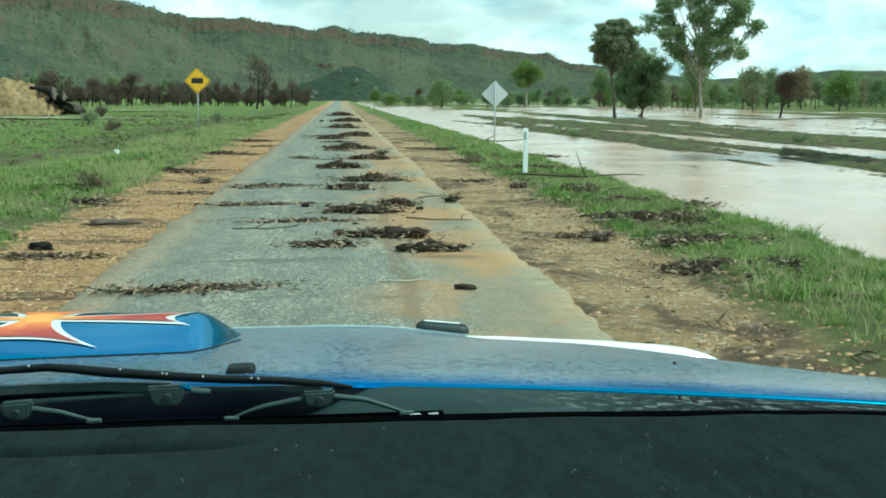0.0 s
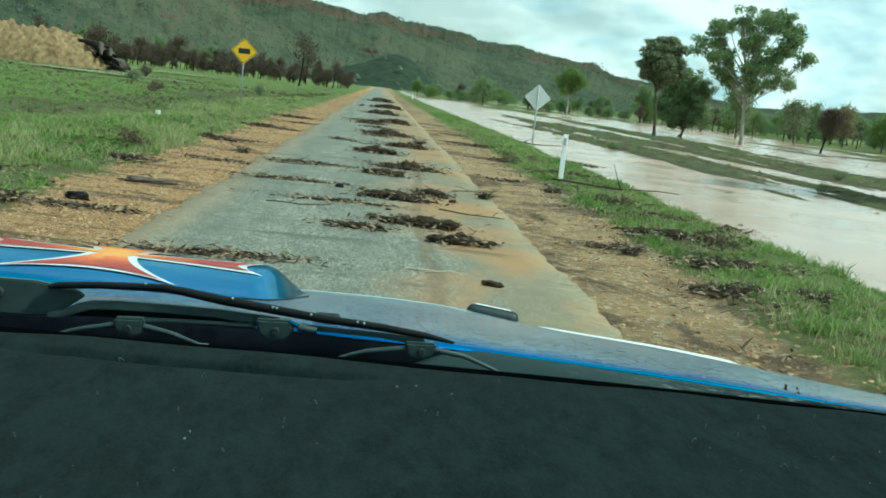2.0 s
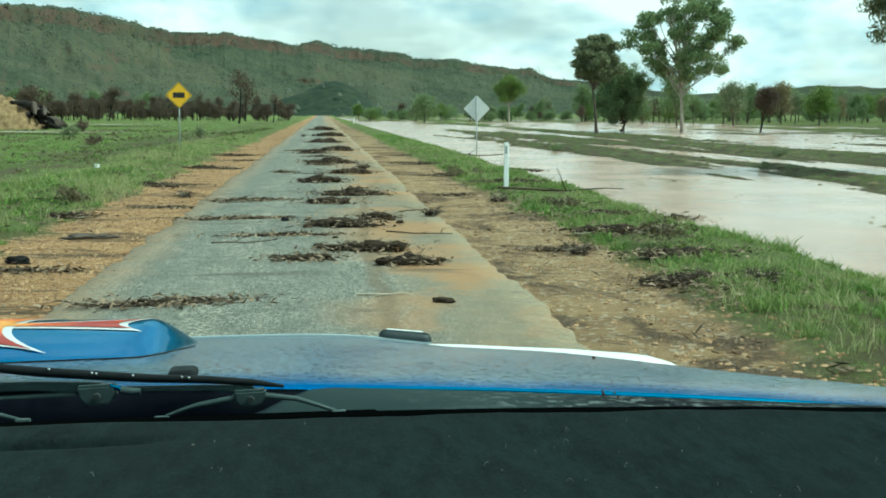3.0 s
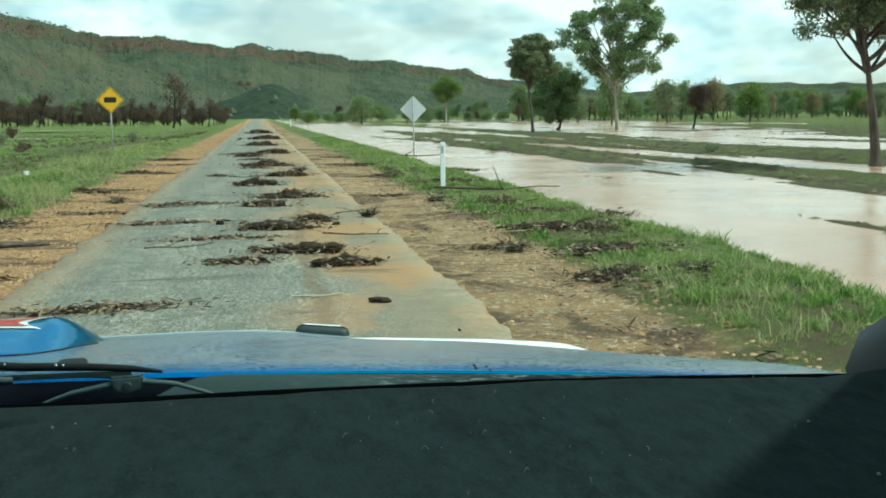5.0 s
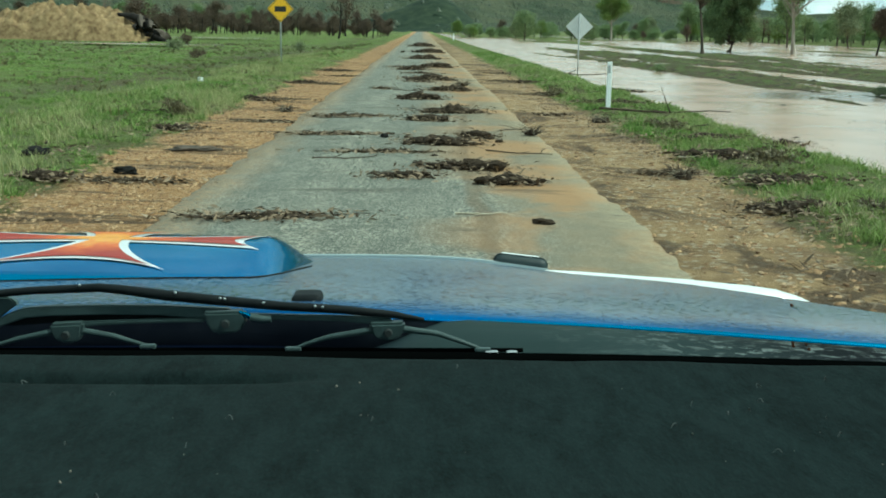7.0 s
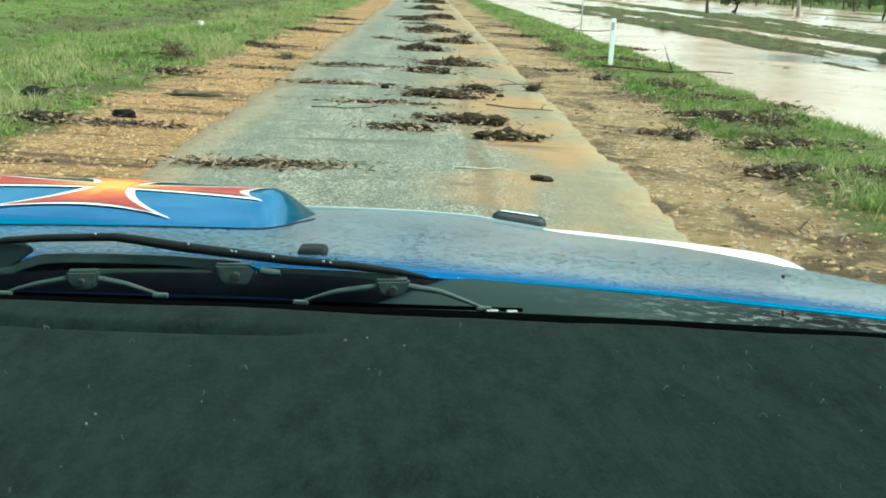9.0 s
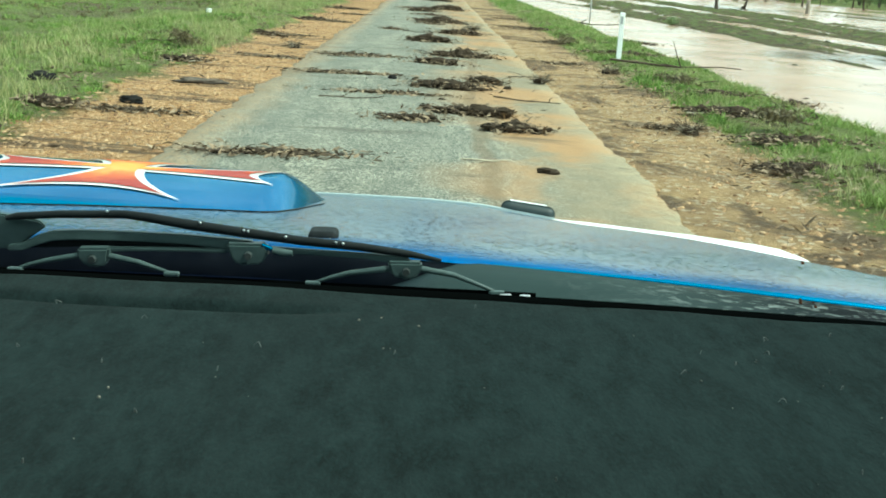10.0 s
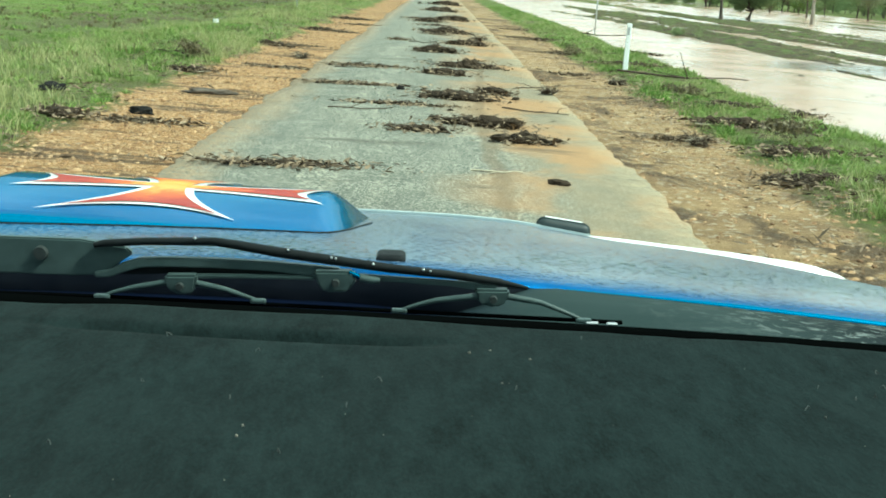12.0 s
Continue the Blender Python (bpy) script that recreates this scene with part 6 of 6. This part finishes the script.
arm_plate = part("arm_plate", plate([(-0.62, 1.4115), (-0.300, 1.4105), (-0.286, 1.4085), (-0.268, 1.4060), (-0.263, 1.4015), (-0.270, 1.3965), (-0.281, 1.3880), (-0.291, 1.3848), (-0.305, 1.3838), (-0.62, 1.3845)], WY + 0.003, 0.006, 0.0012), WIPER, wiper)
rivet(-0.327, 1.4000, WY + 0.002, 0.0055, arm_plate)
part("main_bridge", flat_bar([(-0.290, 1.3858), (-0.279, 1.3872), (-0.270, 1.3915), (-0.258, 1.3957), (-0.240, 1.3968), (-0.202, 1.3970), (-0.165, 1.3962), (-0.138, 1.3938), (-0.118, 1.3920)], [0.004, 0.0055, 0.007, 0.0072, 0.007, 0.0068, 0.0068, 0.008, 0.009], WY, 0.006), WIPER, wiper)
# added black plate: paints the gap below the bridge dark, hides the bonnet's blue
part("bridge_web", plate([(-0.284, 1.3860), (-0.268, 1.3925), (-0.240, 1.3975), (-0.165, 1.3965), (-0.120, 1.3930), (-0.120, 1.3868), (-0.165, 1.3880), (-0.205, 1.3876), (-0.240, 1.3868), (-0.268, 1.3852)], WY + 0.006, 0.002, 0.0005), BLACK, wiper, "black plate added as the dark gap under the bridge")
part("yoke", flat_bar([(-0.228, 1.3868), (-0.205, 1.3880), (-0.170, 1.3888), (-0.136, 1.3890)], [0.0042, 0.0032, 0.0030, 0.0034], WY - 0.001, 0.004), WIPER, wiper)
part("yoke", flat_bar([(-0.106, 1.3910), (-0.082, 1.3902), (-0.042, 1.3888), (-0.020, 1.3868), (-0.008, 1.3845)], [0.0045, 0.0040, 0.0042, 0.0055, 0.0075], WY - 0.001, 0.004), WIPER, wiper)
BRACKETS = (((-0.2400, 1.3890), (-0.2170, 1.3898), (-0.2185, 1.3790), (-0.2240, 1.3752), (-0.2340, 1.3758), (-0.2395, 1.3815)),
            ((-0.1365, 1.3958), (-0.1085, 1.3962), (-0.1060, 1.3900), (-0.1120, 1.3812), (-0.1280, 1.3800), (-0.1330, 1.3850)),
            ((-0.0240, 1.3862), (0.0010, 1.3866), (-0.0005, 1.3775), (-0.0085, 1.3732), (-0.0205, 1.3758)))
for outline in BRACKETS:
    holder = part("bracket", plate(outline, WY - 0.006, 0.010, 0.0018), WIPER, wiper)
    rivet(sum(p[0] for p in outline) / len(outline), sum(p[1] for p in outline) / len(outline), WY - 0.007, 0.0030, holder)
CLAWS = (((-0.238, 1.3832), (-0.262, 1.3785), (-0.274, 1.3752), (-0.284, 1.3715)), ((-0.219, 1.3832), (-0.198, 1.3792), (-0.186, 1.3752), (-0.175, 1.3718)),
         ((-0.022, 1.3805), (-0.050, 1.3765), (-0.062, 1.3732), (-0.076, 1.3682)), ((-0.001, 1.3812), (0.023, 1.3775), (0.040, 1.3712), (0.054, 1.3655)))
for line in CLAWS:
    link("claw", mesh_of("claw", *tube([(x, WY - 0.002, z) for x, z in line], [0.0026, 0.0021, 0.0017, 0.0013], 6), smooth=True), WIPER, wiper)
    part("claw_foot", box((0.011, 0.005, 0.0034), (line[-1][0], WY - 0.003, line[-1][1]), 0.0014, 2), WIPER, wiper)
link("blade_rubber", mesh_of("blade_rubber", *tube([(-0.75, WY, 1.3725), (-0.30, WY, 1.3705), (-0.16, WY, 1.3685), (0.0, WY, 1.3655), (0.082, WY, 1.3640)], 0.0016, 6)), PITCH, wiper)
for bx, bz in ((-0.154, 1.4095), (-0.124, 1.4050), (-0.121, 1.4045), (-0.095, 1.4015), (-0.060, 1.3985), (-0.055, 1.3978), (-0.218, 1.4155)):
    bm = bmesh.new()
    bmesh.ops.create_icosphere(bm, subdivisions=2, radius=0.0010)
    bmesh.ops.translate(bm, vec=(bx, WY - 0.003, bz), verts=bm.verts)
    part("water_drop", bm, STEEL, wiper, "bright water drop", smooth=True)
for bx, wide in ((0.060, 0.009), (0.074, 0.008)):
    part("end_clip", box((wide, 0.003, 0.0022), (bx, WY - 0.005, 1.3645 - 0.02 * (bx - 0.06)), 0.0008, 1), STEEL, wiper, "bright metal end clip")
link("hose_clip", mesh_of("hose_clip", *tube([(-0.1115, WY - 0.004, 1.3950), (-0.1070, WY - 0.004, 1.3935), (-0.1035, WY - 0.004, 1.3915)], 0.0018, 6)), BLUE, wiper)
link("hose_sleeve", mesh_of("hose_sleeve", *tube([(-0.1040, WY - 0.004, 1.3915), (-0.0960, WY - 0.004, 1.3900), (-0.0900, WY - 0.004, 1.3898)], [0.0030, 0.0028, 0.0022], 8), smooth=True), WIPER, wiper)

# dash with its felt cover


def dash_mesh():
    xs = np.linspace(-1.06, 0.56, 110)
    edge = 0.640 - 0.03 * (xs - MIDLINE) ** 2
    rows = []
    for dy, dz in ((0.012, -0.045), (0.008, -0.012), (0.003, -0.003)):
        rows.append(np.stack([xs, edge + dy, dash_z(xs) + dz], -1))
    for t in np.concatenate([np.linspace(0, 0.24, 40), np.linspace(0.255, 1, 44)]):
        y = edge + (0.13 - edge) * t
        dip = 0.006 * (rolling(xs * 9, y * 9, 91) - 0.5)
        corner = 0.12 * np.clip(xs - 0.47, 0, 1) + 0.12 * np.clip(-xs - 0.97, 0, 1)
        groove = -0.010 * np.exp(-((y - 0.600 + 0.02 * xs) / 0.005) ** 2) * step(xs, -0.30, -0.20) * (1 - step(xs, -0.10, -0.03))
        rows.append(np.stack([xs, y, dash_z(xs) + 0.004 * t + dip + corner + groove], -1))
    rows.append(np.stack([xs, xs * 0 + 0.11, dash_z(xs) - 0.006], -1))
    rows.append(np.stack([xs, xs * 0 + 0.10, 1.20 + xs * 0], -1))
    return surface(rows)


dash = link("dashboard", mesh_of("dashboard", *dash_mesh(), smooth=True), FELT, car, "dashboard under a dark felt cover with lint")


def lint(count):
    """Short pale hairs and specks lying on the felt."""
    r = np.random.default_rng(93)
    pieces = []
    for _ in range(count):
        x, y = r.uniform(-0.5, 0.45), r.uniform(0.25, 0.62)
        a, n, l = r.uniform(0, 6.28), 5, 0.0008 + 0.004 * r.uniform() ** 2.5
        t = np.linspace(0, 1, n)
        px, py = x + l * t * np.cos(a + t * r.normal(0, 0.6)), y + l * t * np.sin(a + t * r.normal(0, 0.6))
        z = dash_z(px) + 0.003 + 0.004 * (0.64 - py) / 0.5 + 0.002 * np.sin(t * 3.1)
        pieces.append(tube(np.stack([px, py, z], -1), r.uniform(0.00015, 0.0003), 3))
    return join(pieces)


link("lint", mesh_of("lint", *lint(70)), Paint("pale_lint", (0.06, 0.072, 0.07), 0.9).m, dash, "pale hairs")["kind"] = "stuff"


def crumbs(count):
    """Crumbs of dry mud and grit caught in the felt."""
    r = np.random.default_rng(95)
    x, y = r.uniform(-0.45, 0.45, count), r.uniform(0.18, 0.60, count)
    size = 0.0003 + 0.0008 * r.uniform(0, 1, count) ** 3
    at = np.stack([x, y, dash_z(x) + 0.004 * (0.64 - y) / 0.5 + 0.0012], -1)
    shape = LUMP_V[None] * r.uniform(0.6, 1.3, (count, len(LUMP_V), 1)) * size[:, None, None]
    return (at[:, None] + shape).reshape(-1, 3), (LUMP_F[None] + (np.arange(count) * len(LUMP_V))[:, None, None]).reshape(-1, 3)


link("crumbs", mesh_of("crumbs", *crumbs(80)), chips_paint("pale_crumbs", (0.05, 0.055, 0.05), (0.20, 0.19, 0.16)), dash, "pale crumbs of dry mud")["kind"] = "stuff"
seal_x = np.linspace(-1.05, 0.60, 40)
link("windscreen_seal", mesh_of("windscreen_seal", *tube(np.stack([seal_x, 0.664 - 0.03 * (seal_x - MIDLINE) ** 2, dash_z(seal_x) - 0.0115], -1), 0.0078, 8), smooth=True), PITCH, car, "black rubber windscreen seal")

# glass, pillars and the plain shell that closes the cabin
GLASS_FOOT, GLASS_HEAD = (0.668, 1.385), (-0.02, 1.95)


def on_glass(x, t):
    return (x, GLASS_FOOT[0] + (GLASS_HEAD[0] - GLASS_FOOT[0]) * t, GLASS_FOOT[1] - 0.045 * x * (1 - t) + (GLASS_HEAD[1] - GLASS_FOOT[1]) * t)


pane = bmesh.new()
pane.faces.new([pane.verts.new(on_glass(*p)) for p in ((-1.06, 0), (0.58, 0), (0.54, 1), (-1.02, 1))])
windscreen = part("windscreen", pane, GLASS, car, "clear windscreen with insect marks")
windscreen.visible_shadow = False
for x, t, r in ((0.2291, 0.043, 0.0011), (0.2398, 0.0381, 0.001), (0.3966, 0.0241, 0.0007), (0.2112, 0.1045, 0.001), (0.2274, 0.048, 0.001), (0.236, 0.0453, 0.0008)):
    bm = bmesh.new()
    bmesh.ops.create_icosphere(bm, subdivisions=2, radius=r)
    for v in bm.verts:
        v.co *= 1 + 0.5 * noise.noise(v.co * 900)
    bmesh.ops.translate(bm, vec=on_glass(x, t), verts=bm.verts)
    part("insect_mark", bm, BUG, windscreen)
for x in (0.60, -1.10):
    link("pillar", mesh_of("pillar", *tube([(x, 0.70, 1.34), (x, 0.60, 1.42), (x - 0.03 * (x > 0), 0.30, 1.68), (x - 0.05 * (x > 0), -0.02, 1.93)], [0.06, 0.045, 0.045, 0.05], 10), smooth=True), TRIM_DARK, car, "dark trimmed windscreen pillar")
    link("pillar", mesh_of("pillar", *tube([(x, -1.55, 1.25), (x, -1.58, 1.6), (x, -1.55, 1.93)], 0.06, 8), smooth=True), TRIM_DARK, car)
part("roof", box((1.78, 1.72, 0.06), (MIDLINE, -0.78, 1.965), 0.025, 3), TRIM_DARK, car)
part("roof_skin", box((1.80, 1.74, 0.02), (MIDLINE, -0.78, 2.008), 0.009, 2), BLUE, car)
part("rear_skin", box((1.80, 0.02, 1.43), (MIDLINE, -1.702, 1.20), 0.008, 2), BLUE, car)
link("engine_shroud", mesh_of("engine_shroud", *surface([np.stack([xs, xs * 0 + y, xs * 0 + 0.86], -1) for y in (0.70, 1.80)])), BLACK, car)
part("rear_wall", box((1.78, 0.06, 1.45), (MIDLINE, -1.66, 1.20), 0.02, 2), TRIM_DARK, car)
part("floor_pan", box((1.74, 2.35, 0.06), (MIDLINE, -0.48, 0.50), 0.02, 2), TRIM_DARK, car)
for x in (0.665, -1.165):
    part("door", box((0.07, 2.30, 0.78), (x, -0.48, 0.93), 0.025, 3), BLUE, car)
for x in (0.72, -1.21):
    part("guard", box((0.05, 1.16, 0.42), (x, 1.25, 0.84), 0.02, 3), BLUE, car)
part("front_panel", box((1.86, 0.08, 0.42), (MIDLINE, 1.86, 0.80), 0.03, 3), BLUE, car)
part("bulkhead", box((1.74, 0.05, 0.75), (MIDLINE, 0.72, 0.92), 0.02, 2), TRIM_DARK, car)
for x, y in ((0.56, 1.28), (-1.06, 1.28), (0.56, -1.15), (-1.06, -1.15)):
    bm = bmesh.new()
    bmesh.ops.create_cone(bm, cap_ends=True, segments=36, radius1=0.37, radius2=0.37, depth=0.24, matrix=Matrix.Translation((x, y, 0.372)) @ Matrix.Rotation(radians(90), 4, "Y"))
    bmesh.ops.bevel(bm, geom=[e for e in bm.edges if e.is_boundary or len(e.link_faces) == 2 and abs(e.link_faces[0].normal.dot(e.link_faces[1].normal)) < 0.5], offset=0.05, segments=3, affect="EDGES")
    wheel = part("wheel", bm, BLACK, car, smooth=True)
    bm = bmesh.new()
    bmesh.ops.create_cone(bm, cap_ends=True, segments=28, radius1=0.21, radius2=0.21, depth=0.25, matrix=Matrix.Translation((x, y, 0.372)) @ Matrix.Rotation(radians(90), 4, "Y"))
    part("rim", bm, STEEL, wheel)

# ---------------------------------------------------------------- single stones on the verges, last
stones = [pebble_mesh(s) for s in range(8)]
for k in range(260):
    side = placer.random() < 0.5
    x = placer.uniform(VERGE_LEFT, ROAD_LEFT - 0.05) if side else placer.uniform(ROAD_RIGHT + 0.05, VERGE_RIGHT + 0.2)
    y = 6.5 + 20 * placer.random() ** 1.6
    s = (0.008 + 0.030 * placer.random() ** 3) * (0.7 + 0.03 * y)
    ob = new("stone", stones[k % 8])
    ob.parent = ground
    ob.matrix_basis = pose(x, y, float(ground_height(x, y)) + s * 0.15, placer.uniform(-15, 15), placer.uniform(-15, 15), placer.uniform(0, 360)) @ Matrix.Scale(s, 4)
